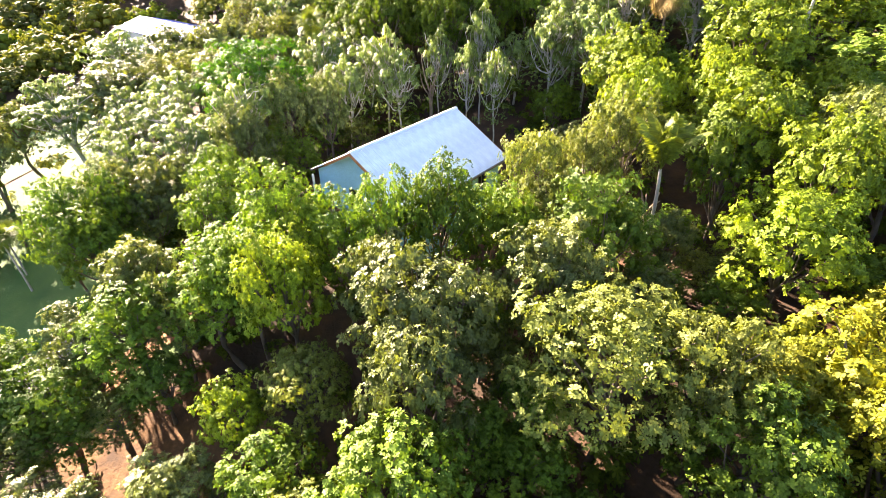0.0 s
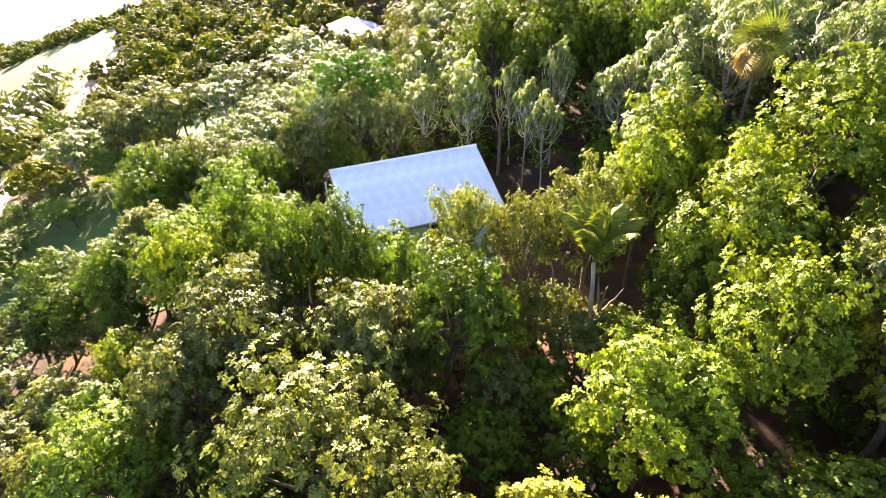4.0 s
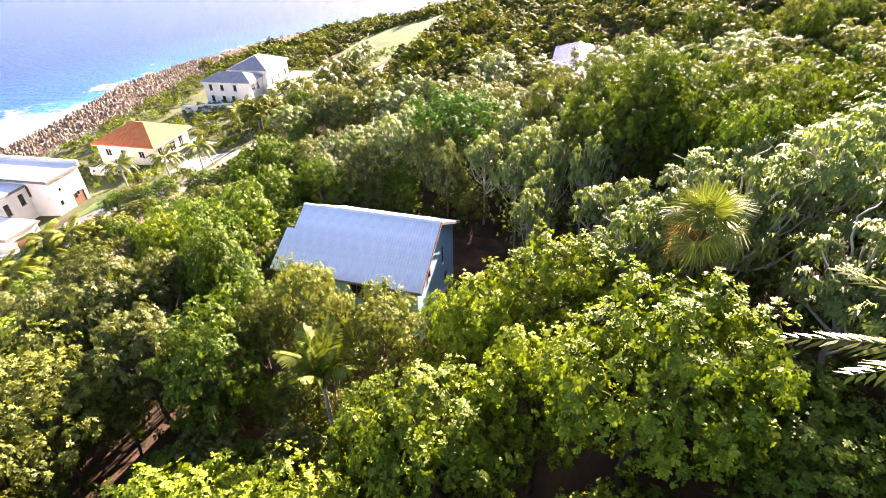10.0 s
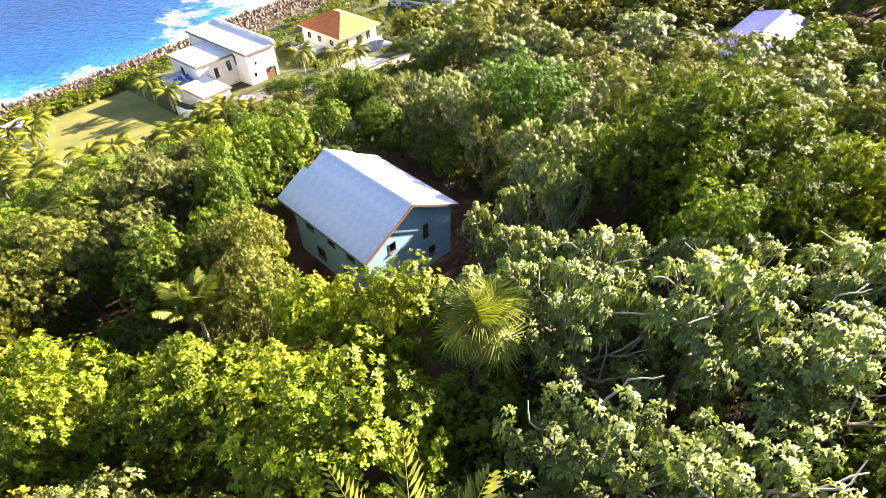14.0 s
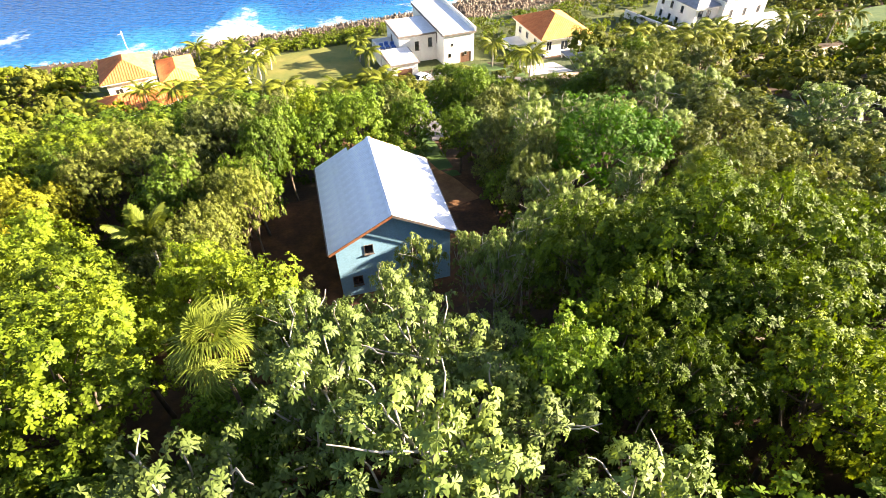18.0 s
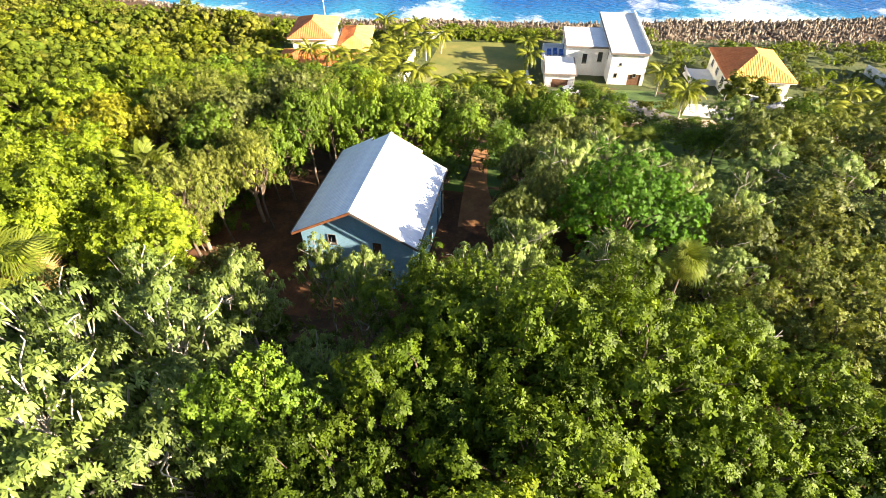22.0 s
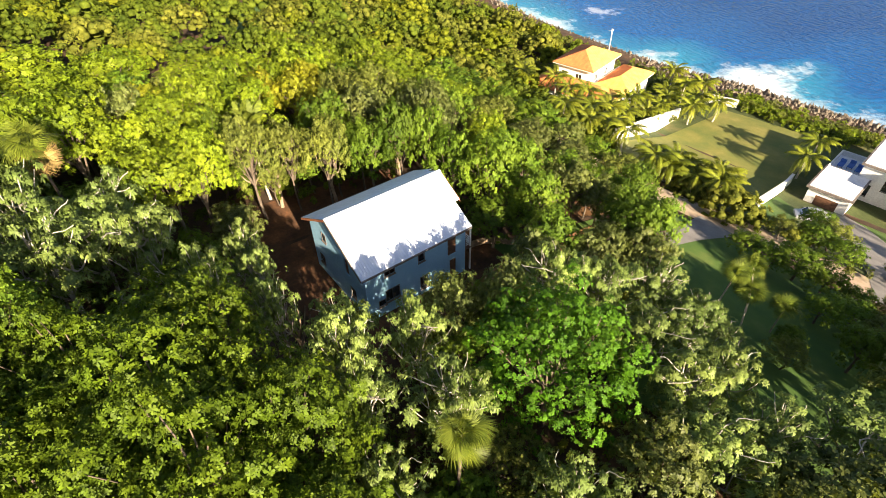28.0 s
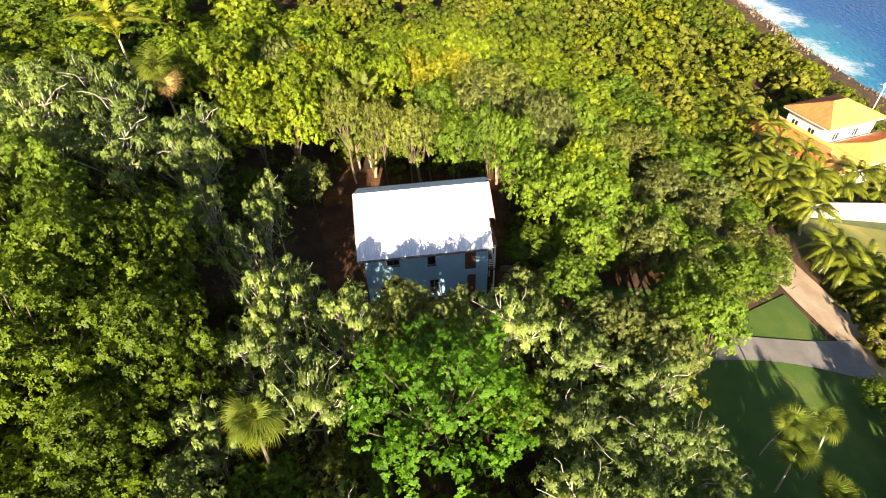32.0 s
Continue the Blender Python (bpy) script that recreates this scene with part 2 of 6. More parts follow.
def sea_mat():
    """Deep blue out at sea, turquoise over the shallows, white foam where swell breaks on the rocks."""
    m, n, l, b = mat("sea")
    geo = n.new("ShaderNodeNewGeometry")
    att = n.new("ShaderNodeAttribute")
    att.attribute_name = "offshore"
    no = n.new("ShaderNodeTexNoise")
    no.inputs["Scale"].default_value, no.inputs["Detail"].default_value = 0.035, 5.0
    l.new(geo.outputs["Position"], no.inputs["Vector"])
    ad = n.new("ShaderNodeMath")
    ad.operation = "MULTIPLY_ADD"
    l.new(no.outputs["Fac"], ad.inputs[0])
    ad.inputs[1].default_value = 36.0
    l.new(att.outputs["Fac"], ad.inputs[2])
    mr = n.new("ShaderNodeMapRange")
    mr.inputs[1].default_value, mr.inputs[2].default_value = 10.0, 75.0
    l.new(ad.outputs[0], mr.inputs[0])
    ra = n.new("ShaderNodeValToRGB")
    els = ra.color_ramp.elements
    els.new(0.25), els.new(0.5)
    for e, (p, c) in zip(els, [(0.0, (0.07, 0.34, 0.42)), (0.16, (0.02, 0.2, 0.36)), (0.42, (0.004, 0.085, 0.29)), (1.0, (0.002, 0.05, 0.2))]):
        e.position, e.color = p, (*c, 1)
    l.new(mr.outputs[0], ra.inputs[0])
    # foam
    fo = n.new("ShaderNodeTexNoise")
    fo.inputs["Scale"].default_value, fo.inputs["Detail"].default_value = 0.06, 10.0
    fo.inputs["Roughness"].default_value = 0.68
    l.new(geo.outputs["Position"], fo.inputs["Vector"])
    pa = n.new("ShaderNodeTexNoise")
    pa.inputs["Scale"].default_value, pa.inputs["Detail"].default_value = 0.022, 2.0
    l.new(geo.outputs["Position"], pa.inputs["Vector"])
    pm = n.new("ShaderNodeMath")
    pm.operation = "MULTIPLY_ADD"
    l.new(pa.outputs["Fac"], pm.inputs[0])
    pm.inputs[1].default_value = 0.75
    l.new(fo.outputs["Fac"], pm.inputs[2])
    fm = n.new("ShaderNodeMath")
    fm.operation = "MULTIPLY_ADD"
    l.new(att.outputs["Fac"], fm.inputs[0])
    fm.inputs[1].default_value = -0.0115
    l.new(pm.outputs[0], fm.inputs[2])
    fr = n.new("ShaderNodeMapRange")
    fr.inputs[1].default_value, fr.inputs[2].default_value = 0.74, 0.98
    l.new(fm.outputs[0], fr.inputs[0])
    col = mix_col(n, l, fr.outputs[0], ra.outputs[0], (0.74, 0.78, 0.82))
    l.new(col, b.inputs["Base Color"])
    rr = n.new("ShaderNodeMapRange")
    rr.inputs[3].default_value, rr.inputs[4].default_value = 0.16, 0.9
    l.new(fr.outputs[0], rr.inputs[0])
    l.new(rr.outputs[0], b.inputs["Roughness"])
    b.inputs["Specular IOR Level"].default_value = 0.1
    mp = n.new("ShaderNodeMapping")
    mp.inputs["Rotation"].default_value = (0, 0, 0.25)
    mp.inputs["Scale"].default_value = (0.42, 0.9, 1)
    l.new(geo.outputs["Position"], mp.inputs[0])
    wv = n.new("ShaderNodeTexNoise")
    wv.inputs["Scale"].default_value, wv.inputs["Detail"].default_value = 1.0, 8.0
    l.new(mp.outputs[0], wv.inputs["Vector"])
    add_bump(n, l, b, wv.outputs["Fac"], 1.0, 0.75)
    return m


# ---- mesh helpers ----


def mesh_np(name, verts, quads, material, attr=None):
    """A mesh from arrays of points and four-cornered faces (a corner given twice makes a triangle)."""
    me = bpy.data.meshes.new(name)
    verts, quads = np.asarray(verts, np.float32), np.asarray(quads, np.int32)
    me.vertices.add(len(verts))
    me.vertices.foreach_set("co", verts.ravel())
    corners = np.where(quads[:, 2] == quads[:, 3], 3, 4).astype(np.int32)
    used = quads[np.arange(4)[None] < corners[:, None]]
    me.loops.add(len(used))
    me.loops.foreach_set("vertex_index", used)
    me.polygons.add(len(quads))
    me.polygons.foreach_set("loop_start", np.concatenate([[0], np.cumsum(corners)[:-1]]).astype(np.int32))
    if attr is not None:
        a = me.attributes.new(attr[0], "FLOAT", "POINT")
        a.data.foreach_set("value", np.asarray(attr[1], np.float32))
    me.update(calc_edges=True)
    me.validate()
    me.materials.append(material)
    return me


def child(name, me, parent, label=""):
    ob = new(name, me)
    ob.parent = parent
    return tagged(ob, label)


def part(name, bm, material, parent, label=""):
    me = bpy.data.meshes.new(name)
    bm.to_mesh(me)
    bm.free()
    me.materials.append(material)
    return child(name, me, parent, label)


def box(bm, x0, x1, y0, y1, z0, z1, m=None):
    vs = [bm.verts.new((x, y, z)) for x in (x0, x1) for y in (y0, y1) for z in (z0, z1)]
    for f in ((0, 1, 3, 2), (4, 6, 7, 5), (0, 4, 5, 1), (2, 3, 7, 6), (0, 2, 6, 4), (1, 5, 7, 3)):
        bm.faces.new([vs[i] for i in f])
    if m is not None:
        for v in vs:
            v.co = m @ v.co
    return vs


def boxes(*list_, m=None, bevel=0.0):
    bm = bmesh.new()
    for b in list_:
        box(bm, *b, m=m)
    if bevel:
        bmesh.ops.bevel(bm, geom=bm.edges[:], offset=bevel, segments=1, affect="EDGES")
    bmesh.ops.recalc_face_normals(bm, faces=bm.faces[:])
    return bm


def prism(points, thick):
    """A slab: a polygon's corners (3D) pushed straight down by thick."""
    bm = bmesh.new()
    top = [bm.verts.new(p) for p in points]
    low = [bm.verts.new(Vector(p) - Vector((0, 0, thick))) for p in points]
    bm.faces.new(top)
    bm.faces.new(low[::-1])
    k = len(points)
    for i in range(k):
        bm.faces.new((top[i], low[i], low[(i + 1) % k], top[(i + 1) % k]))
    bmesh.ops.recalc_face_normals(bm, faces=bm.faces[:])
    return bm


def empty(name, m, label, category, group="", kind=""):
    ob = new(name)
    ob.matrix_world = m
    return tagged(ob, label, category, group, kind)


def tube(points, radii, sides=6):
    """Points and faces of a round bar along the points."""
    P = np.asarray(points, float)
    n = len(P)
    d = np.gradient(P, axis=0)
    d /= np.linalg.norm(d, axis=1, keepdims=True) + 1e-9
    ref = np.where(np.abs(d[:, 2:3]) < 0.9, [[0, 0, 1.0]], [[1.0, 0, 0]])
    a = np.cross(d, ref)
    a /= np.linalg.norm(a, axis=1, keepdims=True) + 1e-9
    b = np.cross(d, a)
    th = np.linspace(0, 2 * np.pi, sides, endpoint=False)
    V = P[:, None] + np.asarray(radii)[:, None, None] * (np.cos(th)[None, :, None] * a[:, None] + np.sin(th)[None, :, None] * b[:, None])
    i, j = np.meshgrid(np.arange(n - 1), np.arange(sides), indexing="ij")
    k = (j + 1) % sides
    F = np.stack([i * sides + j, i * sides + k, (i + 1) * sides + k, (i + 1) * sides + j], -1).reshape(-1, 4)
    return V.reshape(-1, 3), F


def join(parts_):
    V, F, o = [], [], 0
    for v, f in parts_:
        V.append(v)
        F.append(np.asarray(f) + o)
        o += len(v)
    return np.concatenate(V), np.concatenate(F)


# ---- ground ----
GROUND_Y = [-600, -300, -120, -60, -25, -8, 8, 25, 45, 65, 100, 140]
GROUND_Z = [90, 66, 30, 15, 6, 0.6, -0.3, -4, -9, -15, -18, -19]


def ground_z(x, y):
    """Height of the land: a hillside that falls to the shore, with level lots."""
    x, y = np.asarray(x, float), np.asarray(y, float)
    yc = coast(x)
    bend = np.clip((x - 110) / 60, 0, 1)
    ye = y * (1 - bend) + (107 - (yc - y)) * bend
    z = np.interp(ye, GROUND_Y, GROUND_Z)
    z = z + 0.35 * np.sin(x * 0.11 + 1.3) * np.sin(y * 0.09) * np.clip((np.hypot(x, y) - 14) / 20, 0, 1)
    pad = np.clip(1.6 - np.maximum(np.abs(x) / 8.0, np.abs(y + 0.5) / 7.5), 0, 0.5) * 2
    return z * (1 - pad)


def land():
    xs = np.unique(np.concatenate([np.arange(-120, 150, 2.5), np.linspace(-420, -120, 40), np.linspace(150, 560, 50)]))
    ds = np.concatenate([[-6, -3.5, -1.5, 0, 1.5, 3.5], np.arange(6, 190, 2.5), np.linspace(190, 700, 60)])
    X, D = np.meshgrid(xs, ds, indexing="ij")
    Y = coast(X) - D
    Z = ground_z(X, Y)
    k = np.clip((D - 0.0) / 3.5, 0, 1)
    Z = Z * k + (SEA_Z - 2.0) * (1 - k)
    V = np.stack([X, Y, Z], -1).reshape(-1, 3)
    n, m = X.shape
    i, j = np.meshgrid(np.arange(n - 1), np.arange(m - 1), indexing="ij")
    F = np.stack([i * m + j, i * m + j + 1, (i + 1) * m + j + 1, (i + 1) * m + j], -1).reshape(-1, 4)
    me = mesh_np("ground", V, F, SOIL)
    me.polygons.foreach_set("use_smooth", np.ones(len(F), bool))
    tagged(new("ground", me), "brown soil hillside sloping down to the sea", "ground", kind="structure")


def sea():
    xs = np.unique(np.concatenate([np.arange(-160, 240, 5.0), np.linspace(-3000, -160, 30), np.linspace(240, 3000, 40)]))
    ds = np.concatenate([[-60, -25], np.arange(-12, 90, 4.0), np.linspace(95, 3500, 40)])
    X, D = np.meshgrid(xs, ds, indexing="ij")
    Y = coast(np.clip(X, -420, 560)) + D
    V = np.stack([X, Y, 0 * X + SEA_Z], -1).reshape(-1, 3)
    n, m = X.shape
    i, j = np.meshgrid(np.arange(n - 1), np.arange(m - 1), indexing="ij")
    F = np.stack([i * m + j, (i + 1) * m + j, (i + 1) * m + j + 1, i * m + j + 1], -1).reshape(-1, 4)
    me = mesh_np("sea", V, F, sea_mat(), ("offshore", (D - 16 * np.exp(-((X + 18) / 9) ** 2) - 8 * np.exp(-((X + 45) / 8) ** 2) - 6 * np.exp(-((X + 90) / 12) ** 2) - 9 * np.exp(-((X - 62) / 22) ** 2)).ravel()))
    tagged(new("sea", me), "deep blue sea with turquoise shallows and white surf", "sea", kind="structure")


def drape(name, corners, material, label, lift=0.06, n=14, category="lawn", kind="structure"):
    """A four-sided patch that lies on the ground."""
    u = np.linspace(0, 1, n)
    U, W = np.meshgrid(u, u, indexing="ij")
    c = np.asarray(corners, float)
    XY = (c[0] * ((1 - U) * (1 - W))[..., None] + c[1] * (U * (1 - W))[..., None] + c[2] * (U * W)[..., None] + c[3] * ((1 - U) * W)[..., None])
    V = np.concatenate([XY, (ground_z(XY[..., 0], XY[..., 1]) + lift)[..., None]], -1).reshape(-1, 3)
    i, j = np.meshgrid(np.arange(n - 1), np.arange(n - 1), indexing="ij")
    F = np.stack([i * n + j, (i + 1) * n + j, (i + 1) * n + j + 1, i * n + j + 1], -1).reshape(-1, 4)
    return tagged(new(name, mesh_np(name, V, F, material)), label, category, kind=kind)


def strip(name, line, widths, material, label, lift=0.1, category="road", kind="structure"):
    """A band that follows a line over the ground."""
    L = np.asarray(line, float)
    s = np.concatenate([[0], np.cumsum(np.hypot(*np.diff(L, axis=0).T))])
    q = np.linspace(0, s[-1], max(int(s[-1] / 1.2), 4))
    C = np.stack([np.interp(q, s, L[:, 0]), np.interp(q, s, L[:, 1])], -1)
    for _ in range(6):
        C[1:-1] = (C[:-2] + 2 * C[1:-1] + C[2:]) / 4
    w = np.interp(q, s, widths)
    d = np.gradient(C, axis=0)
    d /= np.linalg.norm(d, axis=1, keepdims=True)
    nn = np.stack([-d[:, 1], d[:, 0]], -1)
    k = np.linspace(-0.5, 0.5, 5)
    XY = C[:, None] + nn[:, None] * (k[None, :, None] * w[:, None, None])
    V = np.concatenate([XY, (ground_z(XY[..., 0], XY[..., 1]) + lift)[..., None]], -1).reshape(-1, 3)
    i, j = np.meshgrid(np.arange(len(q) - 1), np.arange(4), indexing="ij")
    F = np.stack([i * 5 + j, (i + 1) * 5 + j, (i + 1) * 5 + j + 1, i * 5 + j + 1], -1).reshape(-1, 4)
    return tagged(new(name, mesh_np(name, V, F, material)), label, category, kind=kind)


land()
sea()
drape("rough_grass", [(-48, 43), (118, 43), (118, 112), (-48, 88)], surface("rough_grass", [(0.3, (0.03, 0.05, 0.01)), (0.55, (0.06, 0.08, 0.015)), (0.75, (0.13, 0.11, 0.04))], 0.18, 0.95, fine=3.0, bump=0.8, dist=0.2, coord="World"), "rough grass and low plants around the lots", 0.03, n=70, category="grass")
DRY_GRASS = surface("dry_grass", [(0.3, (0.1, 0.13, 0.022)), (0.55, (0.17, 0.17, 0.032)), (0.75, (0.26, 0.22, 0.055))], 0.22, 0.9, fine=9.0, bump=0.6, dist=0.06, coord="World")
drape("lawn", [(-12, 46), (9, 47), (6, 88), (-13, 86)], DRY_GRASS, "mown yellowish-green lawn behind a white wall", 0.08)
drape("lawn", [(3, 35), (17, 6), (40, 6), (38, 39)], GRASS, "dark green lawn in the shade of trees", 0.08)
drape("lawn", [(10.8, 45), (15.5, 46), (14, 57), (9.5, 60)], GRASS, "narrow green lawn beside a garden wall", 0.1)
drape("lawn", [(17, 50), (33, 50), (32, 66), (17, 64)], GRASS, "green front lawn beside a curved driveway", 0.08)
drape("lawn", [(28.5, 53), (33, 53), (33.5, 41.5), (31, 44)], GRASS, "bright green grass verge beside a driveway", 0.1)
drape("lawn", [(92, 40), (150, 36), (150, 70), (108, 66)], GRASS, "bright green lawn beside a white villa", 0.08)
drape("lawn", [(-96, 14), (-66, 14), (-66, 32), (-96, 32)], GRASS, "sunlit open grass among trees", 0.08)
drape("lawn", [(3, 9), (9.5, 9), (9.5, 24), (4, 24)], GRASS, "grassy strip beside a dirt path", 0.05)
drape("lawn", [(40, 2), (58, 2), (56, 20), (40, 18)], GRASS, "grass clearing in the shade", 0.05)
strip("road", [(-10, 37.4), (-4, 37.6), (1.5, 38), (6, 38.8), (10.5, 40), (15.5, 41.2), (21, 41.8), (27, 41.6), (34, 41.8), (46, 43), (58, 38), (74, 36), (95, 36), (130, 32)], [4, 4.6, 5.4, 5.6, 5.6, 5.4, 5.2, 5, 5, 6, 5, 5, 5, 5], GRAVEL, "pale sandy road between trees and lots", 0.12)
strip("road", [(11.2, 38), (10.8, 33), (10.4, 29), (10.3, 25), (10.6, 20.5)], [5, 3.2, 2.6, 2.6, 2.6], ASPHALT, "grey side road through a shaded lawn", 0.16)
strip("driveway", [(15, 62.5), (18, 60), (22.6, 56), (25.6, 51), (27.6, 46.5), (30.5, 40.5)], [6, 8, 7, 6, 5.5, 6], ASPHALT, "curved grey asphalt driveway", 0.14, "driveway")
drape("driveway", [(33, 46), (41, 46), (43, 58), (36, 56)], PAVING, "pale paved forecourt with a white surface", 0.14, category="driveway")
strip("dirt_path", [(8.2, 4), (7.0, 9), (6.3, 14), (5.8, 22)], [4, 2.6, 2.2, 2], surface("bare_earth", [(0.3, (0.2, 0.09, 0.035)), (0.7, (0.36, 0.18, 0.075))], 0.8, 0.95, fine=5, bump=0.6, dist=0.08, coord="World"), "reddish bare earth path", 0.1, "path")
drape("clearing", [(-6, 17.5), (1.5, 17.5), (4, 26), (-6, 26)], surface("clearing_earth", [(0.3, (0.05, 0.023, 0.008)), (0.5, (0.12, 0.056, 0.017)), (0.7, (0.2, 0.098, 0.03))], 0.5, 0.95, fine=4.0, bump=0.7, dist=0.08, coord="World"), "bare orange-brown earth in a forest clearing", 0.05, n=24, category="clearing")
drape("yard", [(-16, -10), (10.5, -10), (11, 9), (-15, 9)], surface("yard_earth", [(0.3, (0.05, 0.023, 0.01)), (0.5, (0.095, 0.042, 0.017)), (0.7, (0.18, 0.076, 0.03))], 0.5, 0.95, fine=4.0, bump=0.7, dist=0.08, coord="World"), "bare reddish-brown earth yard around a house", 0.05, n=20, category="yard")

# ---- buildings ----


def wall(length, height, thick, holes, top=None):
    """A wall along +x from 0, its face at y = 0, its body behind it (+y), with rectangular openings (x0, x1, z0, z1) through it.
    top: height as a function of x, for a gable."""
    bm = bmesh.new()
    xs = sorted({0.0, length, *[v for h in holes for v in h[:2]]} | ({length / 2} if top else set()))
    for a, b in zip(xs, xs[1:]):
        cuts = sorted((h[2], h[3]) for h in holes if h[0] < (a + b) / 2 < h[1])
        z = 0.0
        for c in cuts + [None]:
            if c is None:
                ha, hb = (top(a), top(b)) if top else (height, height)
                vs = box(bm, a, b, 0, thick, z, max(ha, z + 0.01))
                if top:
                    for v in vs:
                        if v.co.z > z + 0.005:
                            v.co.z = ha if abs(v.co.x - a) < 1e-5 else hb
            else:
                if c[0] > z:
                    box(bm, a, b, 0, thick, z, c[0])
                z = c[1]
    bmesh.ops.remove_doubles(bm, verts=bm.verts[:], dist=0.0005)
    bmesh.ops.recalc_face_normals(bm, faces=bm.faces[:])
    return bm


def window(parent, m, w, h, frame_mat, bars=1, depth=0.12, sill=True, name="window"):
    """A glazed window whose lower left corner stands at m's origin, facing -y of m."""
    ob = part(name, boxes((-0.05, 0, -0.03, depth, -0.05, h + 0.05), (w, w + 0.05, -0.03, depth, -0.05, h + 0.05),
                          (0, w, -0.03, depth, h, h + 0.05), (0, w, -0.03, depth, -0.05, 0),
                          *[(w * (i + 1) / (bars + 1) - 0.02, w * (i + 1) / (bars + 1) + 0.02, 0.0, depth - 0.03, 0, h) for i in range(bars)], m=m), frame_mat, parent)
    part("pane", boxes((0, w, depth * 0.5, depth * 0.5 + 0.012, 0, h), m=m), GLASS, ob, "dark glass pane")
    if sill:
        part("sill", boxes((-0.1, w + 0.1, -0.1, -0.031, -0.12, -0.051), m=m), frame_mat, ob)
    return ob


def walls(parent, x0, x1, y0, y1, z0, z1, material, holes, thick=0.22, tops=None, label=""):
    """Four walls round a rectangle. holes: side -> openings (u0, u1, z0, z1) counted from the left as one faces the wall.
    Sides: s looks to -y, e to +x, n to +y, w to -x. Returns the pose of each side."""
    sides = {
        "s": (pose(x0, y0, z0), x1 - x0),
        "e": (pose(x1, y0 + thick, z0, 0, 0, 90), y1 - y0 - 2 * thick),
        "n": (pose(x1, y1, z0, 0, 0, 180), x1 - x0),
        "w": (pose(x0, y1 - thick, z0, 0, 0, 270), y1 - y0 - 2 * thick),
    }
    for key, (m, length) in sides.items():
        bm = wall(length, z1 - z0, thick, holes.get(key, []), (tops or {}).get(key))
        bm.transform(m)
        part("wall", bm, material, parent, label)
    return {k: v[0] for k, v in sides.items()}


def ribbed_panel(width, length, pitch, rise, thick, rib=0.1):
    """A metal roof sheet with one seam, running up a slope of that run and rise: x along the eave, y up the slope."""
    prof = [(0, 0), (rib * 0.35, 0.025), (rib * 0.65, 0.025), (rib, 0)]
    k = max(int(round(width / pitch)), 1)
    pts = []
    for i in range(k):
        pts += [(i * width / k + a, b) for a, b in prof]
    pts.append((width, 0))
    bm = bmesh.new()
    rows = []
    for y, z in ((0, 0), (length, rise)):
        for dz in (0, -thick):
            rows.append([bm.verts.new((px, y, z + pz + dz)) for px, pz in pts])
    a, al, b, bl = rows
    for i in range(len(pts) - 1):
        bm.faces.new((a[i], a[i + 1], b[i + 1], b[i]))
        bm.faces.new((al[i], bl[i], bl[i + 1], al[i + 1]))
        bm.faces.new((a[i], al[i], al[i + 1], a[i + 1]))
        bm.faces.new((b[i], b[i + 1], bl[i + 1], bl[i]))
    for i in (0, -1):
        bm.faces.new((a[i], b[i], bl[i], al[i]))
    bmesh.ops.recalc_face_normals(bm, faces=bm.faces[:])
    me = bpy.data.meshes.new("roof_panel")
    bm.to_mesh(me)
    bm.free()
    return me


